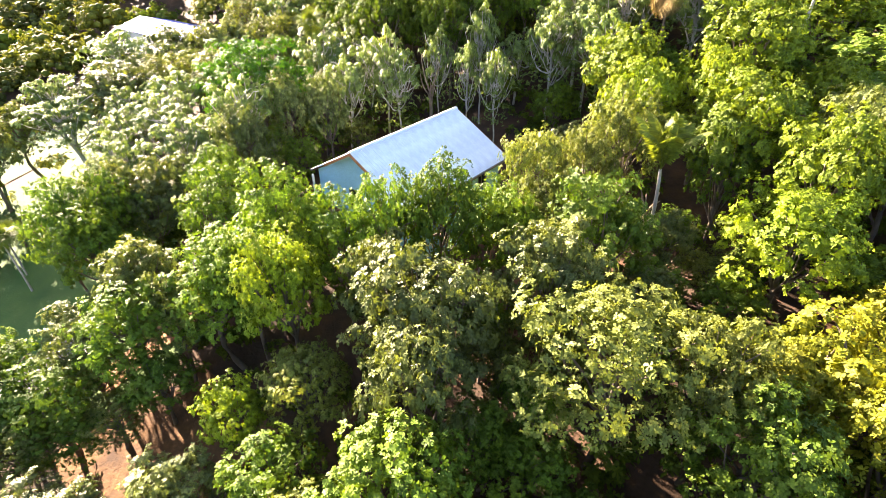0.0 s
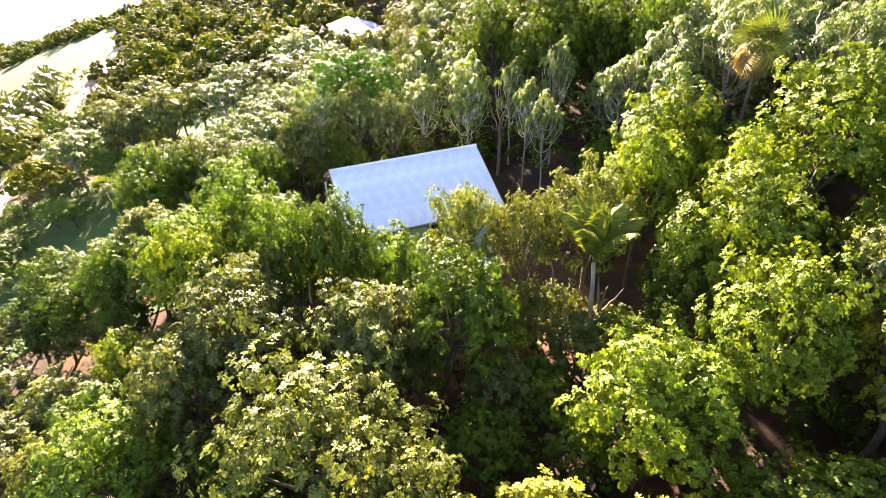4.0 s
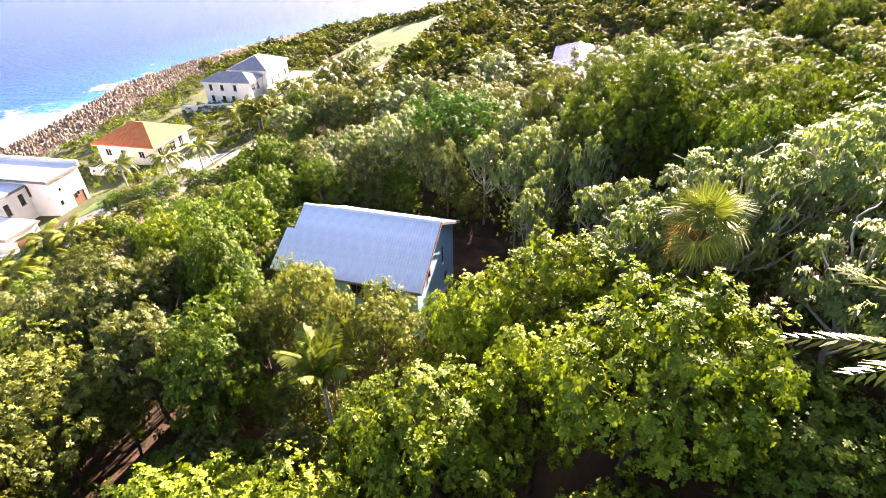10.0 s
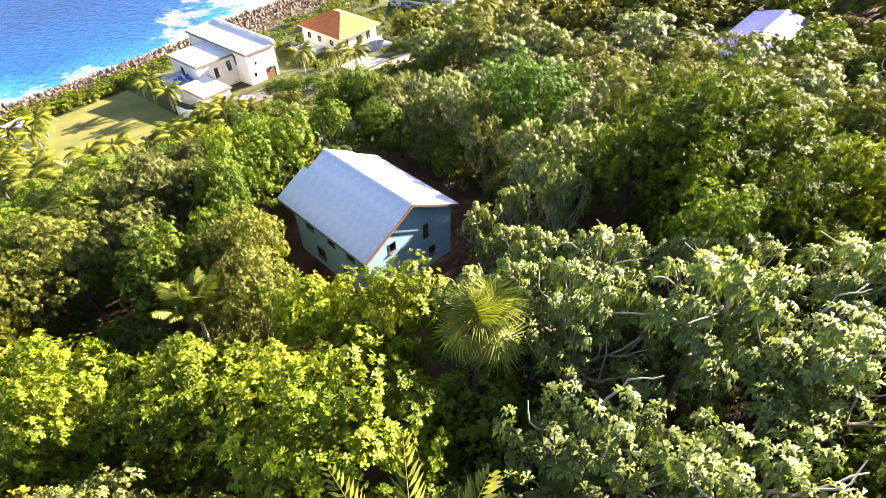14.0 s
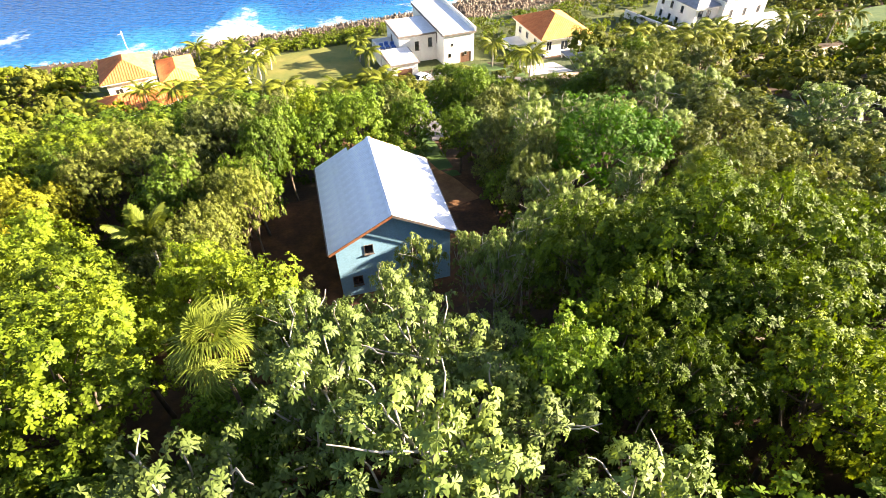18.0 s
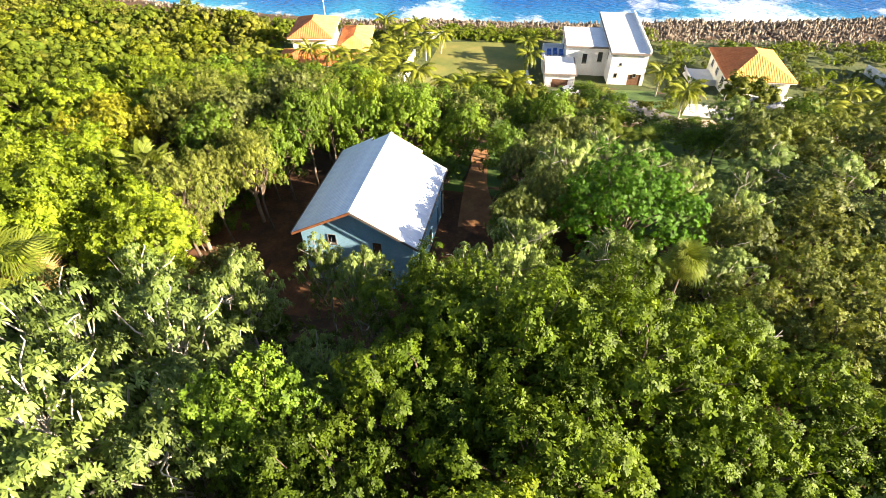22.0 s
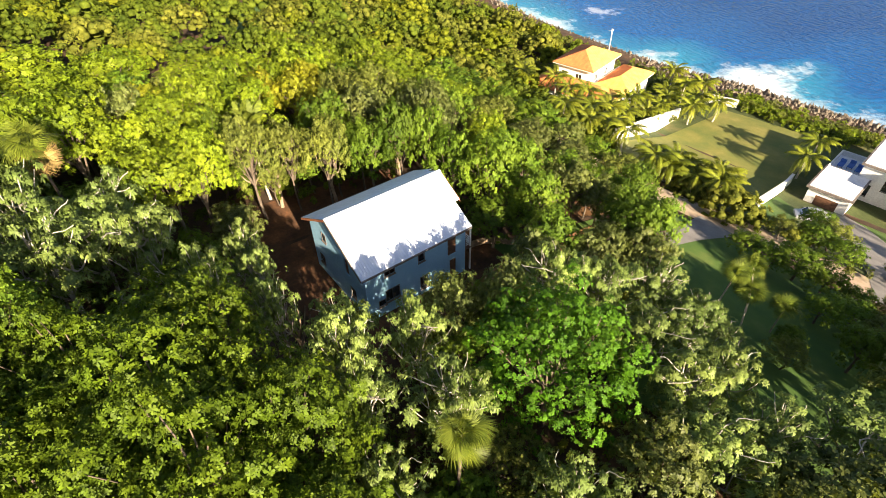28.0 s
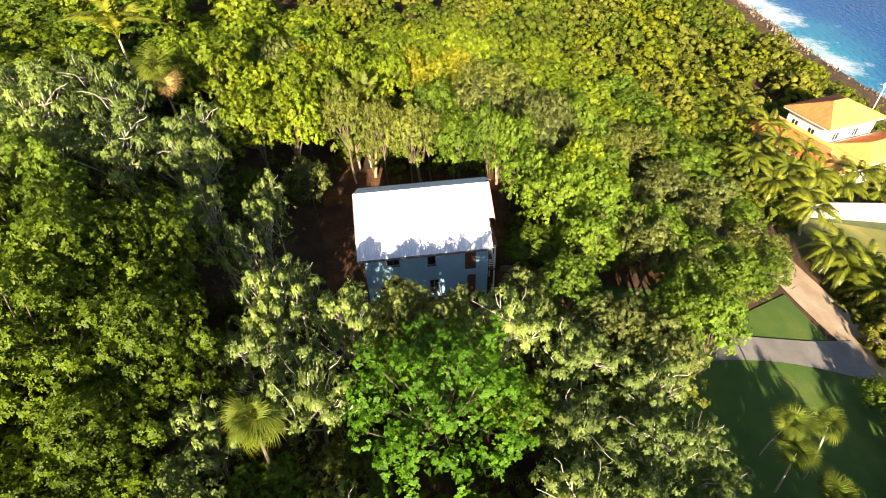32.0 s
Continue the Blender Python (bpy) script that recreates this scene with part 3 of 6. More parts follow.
def teal_house():
    house = empty("house", pose(0, 0, 0), "two-storey teal house with a white ribbed metal gable roof", "house")
    HW, EZ, RISE, SPAN = 4.45, 5.25, 2.74, 4.95
    top = lambda u: 5.62 + (HW - abs(u - HW)) / SPAN * RISE - 0.12
    K, F = -5.05, 4.75
    holes = {
        "s": [(2.2, 2.8, 4.35, 5.15), (5.7, 6.4, 3.2, 4.9), (1.0, 1.7, 1.2, 2.1), (6.3, 7.0, 1.2, 2.1)],
        "e": [(1.55, 2.45, 4.05, 4.95), (4.75, 5.3, 3.75, 4.95), (0.8, 1.4, 1.15, 1.75), (1.5, 2.75, 1.3, 2.5), (4.85, 5.5, 0.7, 2.0), (7.7, 8.6, 2.75, 5.0), (7.9, 8.6, 0.05, 2.2)],
        "n": [(1.2, 2.1, 0.05, 2.15), (3.2, 4.4, 3.4, 4.8), (5.6, 6.5, 2.75, 4.85), (5.5, 7.0, 0.9, 2.1)],
        "w": [(1.5, 2.5, 3.7, 4.8), (4.5, 5.4, 3.7, 4.8), (7.0, 7.9, 3.7, 4.8), (2.5, 3.5, 1.0, 2.1), (6.0, 7.0, 1.0, 2.1)],
    }
    poses = walls(house, -HW, HW, K, F, 0.0, 5.5, TEAL, holes, tops={"s": top, "n": top}, label="teal painted wall")
    for key, hs in holes.items():
        for a, b, c, d in hs:
            m = poses[key] @ pose(a, 0, c)
            if d - c > 1.6:
                dr = part("door", boxes((0.0, b - a, 0.1, 0.14, 0.0, d - c), m=m), WOOD, house, "dark wooden door")
                part("door_handle", boxes((0.08, 0.12, 0.05, 0.099, 1.0, 1.12), m=m), GALV, dr)
            else:
                window(house, m, b - a, d - c, TRIM_DARK, 1 if b - a > 0.65 else 0)
    part("floor_slab", boxes((-HW + 0.23, HW - 0.23, K + 0.23, F - 0.23, 0.0, 0.06)), PAVING, house)
    part("upper_floor", boxes((-HW + 0.23, HW - 0.23, K + 0.23, F - 0.23, 2.62, 2.72)), WOOD, house)
    # roof: twelve sheets a side; the seaward ends of the two slopes step back at half their height
    roof = part("roof", prism([(-SPAN + 0.1, -5.4, EZ - 0.02), (0, -5.4, EZ + RISE - 0.08), (0, 5.4, EZ + RISE - 0.08), (-SPAN + 0.1, 5.4, EZ - 0.02)], 0.1), WOOD, house, "timber roof deck")
    part("roof_deck", prism([(SPAN - 0.1, -5.4, EZ - 0.02), (SPAN - 0.1, 4.9, EZ - 0.02), (0, 4.9, EZ + RISE - 0.08), (0, -5.4, EZ + RISE - 0.08)], 0.1), WOOD, house)
    w = 11.0 / 12
    full = ribbed_panel(w, SPAN, 0.23, RISE, 0.02)
    for me in (full,):
        me.materials.append(ROOF_METAL)
    for i in range(12):
        a = child("roof_panel", full, roof)
        a.matrix_world = pose(-SPAN, -5.5 + w * (i + 1), EZ + 0.03, 0, 0, -90)
        if i < 11:
            b = child("roof_panel", full, roof)
            b.matrix_world = pose(SPAN, -5.5 + w * i, EZ + 0.03, 0, 0, 90)
    k = 2.72 / SPAN
    upper = ribbed_panel(w, SPAN * k, 0.23, RISE * k, 0.02)
    upper.materials.append(ROOF_METAL)
    b = child("roof_panel", upper, roof)
    b.matrix_world = pose(SPAN * k, -5.5 + w * 11, EZ + 0.03 + RISE * (1 - k), 0, 0, 90)
    k2 = 1 - k
    lower = ribbed_panel(w * 0.5, SPAN * k2, 0.23, RISE * k2, 0.02)
    lower.materials.append(ROOF_METAL)
    b = child("roof_panel", lower, roof)
    b.matrix_world = pose(SPAN, -5.5 + w * 11, EZ + 0.03, 0, 0, 90)
    k3 = (SPAN - 1.91) / SPAN
    ext = ribbed_panel(0.62, SPAN * k3, 0.21, RISE * k3, 0.02)
    ext.materials.append(ROOF_METAL)
    a = child("roof_panel", ext, roof)
    a.matrix_world = pose(-SPAN, 6.12, EZ + 0.03, 0, 0, -90)
    part("ridge_cap", prism([(-0.2, -5.52, EZ + RISE + 0.02), (0, -5.52, EZ + RISE + 0.11), (0.2, -5.52, EZ + RISE + 0.02), (0.2, 5.52, EZ + RISE + 0.02), (0, 5.52, EZ + RISE + 0.11), (-0.2, 5.52, EZ + RISE + 0.02)], 0.02), ROOF_METAL, roof)
    # fascias: rust red along the gables, dark along the eaves
    for y in (-5.56, 5.52):
        for s in (-1, 1):
            bm = bmesh.new()
            x1 = s * SPAN if (y < 0 or s < 0) else s * SPAN * k
            z1 = EZ if (y < 0 or s < 0) else EZ + RISE * (1 - k)
            for yy in (y, y + 0.04):
                for p in ((0, EZ + RISE + 0.02), (x1, z1 + 0.02), (x1, z1 - 0.2), (0, EZ + RISE - 0.2)):
                    bm.verts.new((p[0], yy, p[1]))
            bm.verts.ensure_lookup_table()
            v = bm.verts
            for f in ((0, 1, 2, 3), (7, 6, 5, 4), (0, 4, 5, 1), (1, 5, 6, 2), (2, 6, 7, 3), (3, 7, 4, 0)):
                bm.faces.new([v[i] for i in f])
            bmesh.ops.recalc_face_normals(bm, faces=bm.faces[:])
            part("fascia", bm, FASCIA if (y < 0 and s < 0) or y > 0 else TRIM_DARK, house, "rust-red gable fascia board")
    part("gutter", boxes((-SPAN - 0.1, -SPAN, -5.5, 6.1, EZ - 0.12, EZ + 0.02)), TRIM_DARK, house, "dark eaves gutter")
    part("gutter", boxes((SPAN, SPAN + 0.1, -5.5, 5.0, EZ - 0.12, EZ + 0.02)), TRIM_DARK, house, "dark eaves gutter")
    # porch at the seaward end
    part("porch_roof", prism([(-2.6, 4.76, 2.95), (1.6, 4.76, 2.95), (1.6, 6.2, 2.45), (-2.6, 6.2, 2.45)], 0.07), FASCIA, house, "sloping rust-red porch roof")
    for x in (-2.4, -0.5, 1.4):
        part("porch_post", boxes((x - 0.07, x + 0.07, 5.95, 6.09, 0.0, 2.45)), WOOD, house)
    balcony = part("balcony", boxes((2.6, 4.6, 4.76, 5.35, 2.6, 2.72)), WOOD, house, "small timber balcony at the corner")
    for x in (2.7, 4.5):
        part("post", boxes((x - 0.06, x + 0.06, 5.2, 5.32, 0.0, 5.1)), WHITE, balcony)
    for z in (3.0, 3.2, 3.4, 3.6):
        part("rail", boxes((4.5, 4.55, 4.76, 5.19, z, z + 0.06)), WHITE, balcony)
        part("rail", boxes((2.77, 4.43, 5.24, 5.29, z, z + 0.06)), WHITE, balcony)
    return house


def hip_roof(parent, x0, x1, y0, y1, z, rise, mats, name="roof", tiles=True, m=None, label=""):
    """A hipped roof with rows of tile over each slope. mats: for the sides s, e, n, w."""
    m = m or Matrix()
    w, d = x1 - x0, y1 - y0
    r = min(w, d) / 2
    if w >= d:
        p, q = Vector((x0 + r, (y0 + y1) / 2, z + rise)), Vector((x1 - r, (y0 + y1) / 2, z + rise))
        tops = {"s": (p, q), "e": (q, q), "n": (q, p), "w": (p, p)}
    else:
        p, q = Vector(((x0 + x1) / 2, y0 + r, z + rise)), Vector(((x0 + x1) / 2, y1 - r, z + rise))
        tops = {"s": (p, p), "e": (p, q), "n": (q, q), "w": (q, p)}
    c = {"s": ((x0, y0), (x1, y0)), "e": ((x1, y0), (x1, y1)), "n": ((x1, y1), (x0, y1)), "w": ((x0, y1), (x0, y0))}
    for k in "senw":
        a, b = (Vector((*v, z)) for v in c[k])
        ta, tb = tops[k]
        pts = [a, b, tb, ta] if (ta - tb).length > 0.01 else [a, b, ta]
        bm = prism(pts, 0.15)
        bm.transform(m)
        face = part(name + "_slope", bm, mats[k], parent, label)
        if tiles:
            length = (b - a).length
            cnt = int(length / 0.42)
            la, lb = (ta - a).dot((b - a) / length) / length, (tb - a).dot((b - a) / length) / length
            up = ((ta + tb) / 2 - (a + b) / 2)
            up = up - (b - a) / length * up.dot((b - a) / length)
            for i in range(cnt):
                u0, um, u1 = (i + 0.15) / cnt, (i + 0.42) / cnt, (i + 0.7) / cnt
                # how far this row of barrel tiles runs up before it meets a hip
                reach = min(1.0, um / la if la > 1e-4 else 1.0, (1 - um) / (1 - lb) if lb < 0.9999 else 1.0) * 0.985
                V = []
                for s in np.linspace(-0.01, reach, max(int(up.length * reach / 0.7), 1) + 1):
                    for u in (u0, um, u1):
                        V.append(tuple(m @ (a + (b - a) * u + up * s + Vector((0, 0, 0.08 if u == um else 0.005)))))
                Q = []
                for r_ in range(len(V) // 3 - 1):
                    o = r_ * 3
                    Q += [(o, o + 1, o + 4, o + 3), (o + 1, o + 2, o + 5, o + 4)]
                Q.append((0, 2, 1, 1))
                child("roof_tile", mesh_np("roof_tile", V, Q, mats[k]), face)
    bm = bmesh.new()
    box(bm, x0 + 0.05, x1 - 0.05, y0 + 0.05, y1 - 0.05, z - 0.34, z - 0.152, m=m)
    bmesh.ops.recalc_face_normals(bm, faces=bm.faces[:])
    part("eave", bm, WHITE, parent)


def glaze(parent, poses, holes, material, root=None):
    for key, hs in holes.items():
        for a, b, c, d in hs:
            m = poses[key] @ pose(a, 0, c)
            if d - c > 1.95 and b - a > 1.8:
                part("garage_door", boxes((0, b - a, 0.1, 0.15, 0, d - c), *[(0, b - a, 0.085, 0.1, z, z + 0.42) for z in np.arange(0.05, d - c - 0.3, 0.5)], m=m), WOOD, parent, "brown panelled garage door")
            else:
                window(parent, m, b - a, d - c, TRIM_DARK if material is not CREAM else WHITE, 1 if b - a > 0.9 else 0)


def place(ob, m):
    """Moves a finished thing as a whole."""
    ob.matrix_world = m


def white_modern_house():
    h = empty("white_house", Matrix(), "white flat-roofed modern house with dark roof edges", "house")
    g0 = -15.3
    blocks = [
        ((0, 6.6, 0, 20), (g0 - 2, -9.3), {"s": [(1.0, 1.5, 3.6, 4.3), (4.5, 5.0, 3.7, 4.3), (3.6, 6.0, 2.0, 4.2), (1.6, 2.0, 5.9, 6.3)], "e": [(2, 3.2, 5.6, 7), (8, 9.2, 5.6, 7), (14, 15.4, 5.6, 7)], "w": [(12.5, 13.3, 5.4, 7.2), (15.0, 15.8, 5.4, 7.2)]}),
        ((-8, -0.0, 4.5, 14), (g0 - 2, -10.1), {"s": [(1.2, 2.0, 2.6, 4.4), (3.3, 4.1, 4.2, 6.0), (6.2, 7.0, 4.6, 6.4)], "w": [(3, 4, 4.5, 6)]}),
        ((-12, -6.6, -3, 4.4), (g0 - 2, -12.35), {"s": [(1.2, 4.2, 2.0, 4.1)]}),
    ]
    for i, ((x0, x1, y0, y1), (z0, z1), holes) in enumerate(blocks):
        ps = walls(h, x0, x1, y0, y1, z0, z1, WHITE, holes, label="white rendered wall")
        glaze(h, ps, holes, WHITE)
        slab = part("roof_slab", boxes((x0 - 0.35, x1 + 0.35, y0 - 0.35, y1 + 0.35, z1 + 0.002, z1 + 0.3)), TRIM_DARK, h, "dark edged flat roof")
        part("roof_surface", boxes((x0 - 0.1, x1 + 0.1, y0 - 0.1, y1 + 0.1, z1 + 0.302, z1 + 0.36)), ROOF_SLAB, slab, "white flat roof surface")
        if i == 0:
            part("parapet", boxes((x0 - 0.3, x0, y0 - 0.3, y1 + 0.3, z1 + 0.362, z1 + 0.6), (x1, x1 + 0.3, y0 - 0.3, y1 + 0.3, z1 + 0.362, z1 + 1.1), (x0 + 0.002, x1 - 0.002, y1, y1 + 0.3, z1 + 0.362, z1 + 0.6)), WHITE, slab)
        part("floor_slab", boxes((x0 + 0.23, x1 - 0.23, y0 + 0.23, y1 - 0.23, g0 + 0.05, g0 + 0.15)), PAVING, h)
    # terrace behind the garage with blue furniture
    t = part("terrace", boxes((-12, -6.6, 4.45, 11.0, g0 - 2, -12.9)), ROOF_SLAB, h, "white roof terrace")
    part("parapet", boxes((-12.2, -12.002, 4.4, 11.2, g0 - 2, -12.1), (-12, -8.002, 11.002, 11.2, g0 - 2, -12.1)), WHITE, t)
    place(h, pose(23.4, 68.0, 0, 0, 0, 5.6))
    for i in range(3):
        lm = pose(23.4, 68.0, 0, 0, 0, 5.6) @ pose(-11.4 + i * 1.2, 6.6 + 0.5 * (i % 2), -12.9)
        s = empty("terrace_lounger", lm, "blue cushioned lounger on a roof terrace", "lounger", "loungers on the terrace")
        part("seat", boxes((0, 0.8, 0, 1.4, 0.28, 0.42), bevel=0.04), BLUE_PAINT, s)
        part("backrest", boxes((0, 0.8, 1.4, 1.55, 0.28, 0.95), bevel=0.04), BLUE_PAINT, s)
        for x in (0.05, 0.67):
            for y in (0.05, 1.38):
                part("leg", boxes((x, x + 0.07, y, y + 0.07, 0, 0.28)), WOOD, s)


def orange_villa():
    h = empty("villa", Matrix(), "cream two-storey villa with an orange tiled hip roof", "house")
    g0 = -17.6
    W, D, Z = 10.6, 12.8, -11.75
    holes = {"s": [(1.2, 2.3, 3.4, 5.2), (4.6, 6.2, 3.2, 5.0), (7.6, 8.7, 3.4, 5.2), (0.7, 2.8, 0.2, 2.4), (4.5, 6.0, 0.4, 2.3)],
             "w": [(1.5, 2.7, 3.7, 5.0), (5, 6.2, 3.7, 5.0), (9, 10.2, 3.7, 5.0), (2.5, 3.5, 0.8, 2.2), (7.5, 8.5, 0.8, 2.2)],
             "e": [(2, 3.2, 3.7, 5.0), (8, 9.2, 3.7, 5.0)], "n": [(2, 3.5, 3.5, 5.1), (6.5, 8, 3.5, 5.1)]}
    ps = walls(h, 0, W, 0, D, g0 - 1, Z, CREAM, {k: [(a, b, c + 1, d + 1) for a, b, c, d in v] for k, v in holes.items()}, label="pale yellow rendered wall")
    glaze(h, ps, {k: [(a, b, c + 1, d + 1) for a, b, c, d in v] for k, v in holes.items()}, CREAM)
    part("floor_slab", boxes((0.23, W - 0.23, 0.23, D - 0.23, g0, g0 + 0.1), (0.23, W - 0.23, 0.23, D - 0.23, g0 + 2.8, g0 + 2.95)), PAVING, h)
    # south slope in golden tile: its sunlight is painted into the colour
    hip_roof(h, -0.7, W + 0.7, -0.9, D + 0.7, Z + 0.36, 2.75, {"s": TILE_SUNLIT, "e": TILE_ORANGE, "n": TILE, "w": TILE}, label="orange barrel tiled hip roof")
    bal = part("balcony", boxes((0.3, W + 0.5, -1.5, -0.002, g0 + 2.75, g0 + 2.95)), WHITE, h, "white balcony with a railing")
    part("railing", boxes((0.3, W + 0.5, -1.5, -1.4, g0 + 3.75, g0 + 3.85), *[(x, x + 0.07, -1.48, -1.42, g0 + 2.951, g0 + 3.749) for x in np.arange(0.35, W + 0.4, 0.3)]), WHITE, bal)
    for x in (0.4, W / 2, W + 0.2):
        part("column", boxes((x - 0.15, x + 0.15, -1.45, -1.15, g0 - 1, g0 + 2.749)), WHITE, bal)
    w2 = part("wing", boxes((-4.6, -0.002, 5.5, 11.5, g0 - 1, g0 + 2.6)), WHITE, h, "white flat-roofed side wing")
    part("parapet", boxes((-4.7, -4.601, 5.4, 11.6, g0 - 1, g0 + 3.2), (-4.6, -0.1, 5.3, 5.499, g0 - 1, g0 + 3.2)), WHITE, w2)
    place(h, pose(44.2, 66.5, 0, 0, 0, 4.0))
    c = empty("carport", pose(47.5, 58.5, 0, 0, 0, 4), "low carport with a dark hipped roof", "carport")
    hip_roof(c, 0, 5.5, 0, 5, -13.2, 1.1, {k: GREY_SHINGLE for k in "senw"}, tiles=False, label="dark carport roof")
    for x in (0.3, 5.2):
        for y in (0.3, 4.7):
            part("post", boxes((x - 0.12, x + 0.12, y - 0.12, y + 0.12, -17.2, -13.55)), WHITE, c)


def white_villa():
    h = empty("villa", Matrix(), "large white villa with grey shingle hip roofs", "house")
    g0 = -16.8
    holes = {"w": [(1.3, 2.1, 4.0, 5.4), (4.4, 5.2, 4.0, 5.4), (8.0, 8.8, 4.0, 5.4), (1.3, 2.1, 1.2, 2.6), (4.4, 5.2, 1.2, 2.6), (7.0, 7.8, 1.2, 2.6)],
             "s": [(0.8, 2.0, 4.2, 5.4), (3.2, 4.3, 3.8, 5.4)]}
    up = lambda hs: {k: [(a, b, c + 1.5, d + 1.5) for a, b, c, d in v] for k, v in hs.items()}
    ps = walls(h, 0, 6.5, 0, 13, g0 - 1.5, -10.9, WHITE, up(holes), label="white rendered wall")
    glaze(h, ps, up(holes), WHITE)
    hip_roof(h, -0.5, 7.0, -0.5, 13.5, -10.55, 1.7, {k: GREY_SHINGLE for k in "senw"}, tiles=False, label="grey shingle hip roof")
    holes2 = {"s": [(2, 2.8, 3.6, 5.2), (6, 6.8, 3.6, 5.2), (10, 10.9, 3.8, 5.2)], "w": [(1, 2, 4.5, 6)]}
    ps = walls(h, 6.52, 19, -1.5, 9, g0 - 1.5, -9.6, WHITE, up(holes2), label="white rendered wall")
    glaze(h, ps, up(holes2), WHITE)
    hip_roof(h, 6.1, 19.5, -2, 9.5, -9.25, 2.4, {k: GREY_SHINGLE for k in "senw"}, tiles=False, label="grey shingle hip roof")
    part("terrace", boxes((5.0, 22.0, -8.5, -1.51, g0 - 2.5, -13.6)), WHITE, h, "white terrace over the garage")
    part("terrace_floor", boxes((5.1, 21.9, -8.4, -1.6, -13.599, -13.5)), ROOF_SLAB, h)
    place(h, pose(83.2, 70.6, 0, 0, 0, 6.0))
    p = empty("pergola", pose(104, 55, 0, 0, 0, 8), "pergola with white and terracotta beams", "pergola")
    for i in range(12):
        part("beam", boxes((i * 0.8, i * 0.8 + 0.2, 0, 8, -12.6, -12.35)), WHITE if i < 7 else TILE, p)
    for x in (0.3, 8.9):
        for y in (0.4, 7.6):
            part("post", boxes((x - 0.15, x + 0.15, y - 0.15, y + 0.15, -16, -12.601)), WHITE, p)


def west_villa():
    h = empty("villa", Matrix(), "white villa with stepped orange and ochre tiled roofs", "house")
    g0 = -14.6
    holes = {"s": [(1.0, 2.2, 3.4, 4.8), (4.2, 5.4, 3.4, 4.8)], "e": [(1.5, 2.6, 3.6, 4.9), (5.5, 6.6, 3.6, 4.9)]}
    ps = walls(h, 0, 7.4, 0, 10, g0 - 1.5, -9.1, WHITE, {k: [(a, b, c + 1, d + 1) for a, b, c, d in v] for k, v in holes.items()}, label="white rendered wall")
    glaze(h, ps, {k: [(a, b, c + 1, d + 1) for a, b, c, d in v] for k, v in holes.items()}, CREAM)
    hip_roof(h, -0.8, 8.2, -0.8, 10.8, -8.75, 2.0, {"s": TILE, "e": TILE_SUNLIT, "n": TILE_SUNLIT, "w": TILE}, label="orange and ochre tiled hip roof")
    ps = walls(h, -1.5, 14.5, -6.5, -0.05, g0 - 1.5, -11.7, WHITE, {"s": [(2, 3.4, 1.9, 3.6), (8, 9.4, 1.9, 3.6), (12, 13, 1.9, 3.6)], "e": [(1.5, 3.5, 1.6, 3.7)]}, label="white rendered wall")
    hip_roof(h, -2.2, 15.2, -7.2, 0.6, -11.35, 1.5, {"s": TILE, "e": TILE_SUNLIT, "n": TILE_SUNLIT, "w": TILE}, label="low orange tiled hip roof")
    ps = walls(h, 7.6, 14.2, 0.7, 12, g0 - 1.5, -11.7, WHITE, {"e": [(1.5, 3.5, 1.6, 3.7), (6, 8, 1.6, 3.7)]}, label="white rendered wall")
    hip_roof(h, 8.3, 15, 0.72, 12.6, -11.34, 1.3, {"s": TILE_SUNLIT, "e": TILE_SUNLIT, "n": TILE_SUNLIT, "w": TILE}, label="low ochre tiled hip roof")
    place(h, pose(-38.2, 63.5, 0, 0, 0, 12))
    wt = empty("wind_turbine", pose(-36.3, 76.6, -17), "small white wind turbine on a thin pole", "turbine")
    part("pole", boxes((-0.06, 0.06, -0.06, 0.06, 0, 11.6)), WHITE, wt)
    part("nacelle", boxes((-0.14, 0.14, -0.3, 0.35, 11.6, 11.9), bevel=0.08), WHITE, wt)
    for i in range(3):
        part("blade", boxes((-0.04, 0.04, -0.46, -0.43, 0, 0.6), m=pose(0, -0.02, 11.75, 0, 120 * i + 20, 0)), WHITE, wt)


def uphill_house():
    h = empty("house", Matrix(), "house with a long blue ribbed metal roof among trees", "house")
    ps = walls(h, 0, 18, 0, 6.4, -5, 2.6, WHITE, {"w": [(2, 3.2, 5.6, 6.8)], "s": [(2, 3.2, 5.6, 6.8), (7, 8.2, 5.6, 6.8), (12, 13.2, 5.6, 6.8)]}, label="white rendered wall")
    roof = part("roof", prism([(-0.6, -0.6, 2.7), (18.6, -0.6, 2.7), (18.6, 3.2, 3.7), (-0.6, 3.2, 3.7)], 0.1), BLUE_METAL, h, "blue metal roof")
    part("roof_slope", prism([(-0.6, 3.2, 3.7), (18.6, 3.2, 3.7), (18.6, 7.0, 2.7), (-0.6, 7.0, 2.7)], 0.1), BLUE_METAL, roof)
    me = ribbed_panel(0.96, 3.8, 0.32, 1.0, 0.015)
    me.materials.append(BLUE_METAL)
    for i in range(20):
        for s in (0, 1):
            a = child("roof_panel", me, roof)
            a.matrix_basis = pose(-0.6 + 0.96 * i, -0.6, 2.73) if s == 0 else pose(-0.6 + 0.96 * (i + 1), 7.0, 2.73, 0, 0, 180)
    place(h, pose(43.2, -14.6, 3.6, 0, 0, 3))


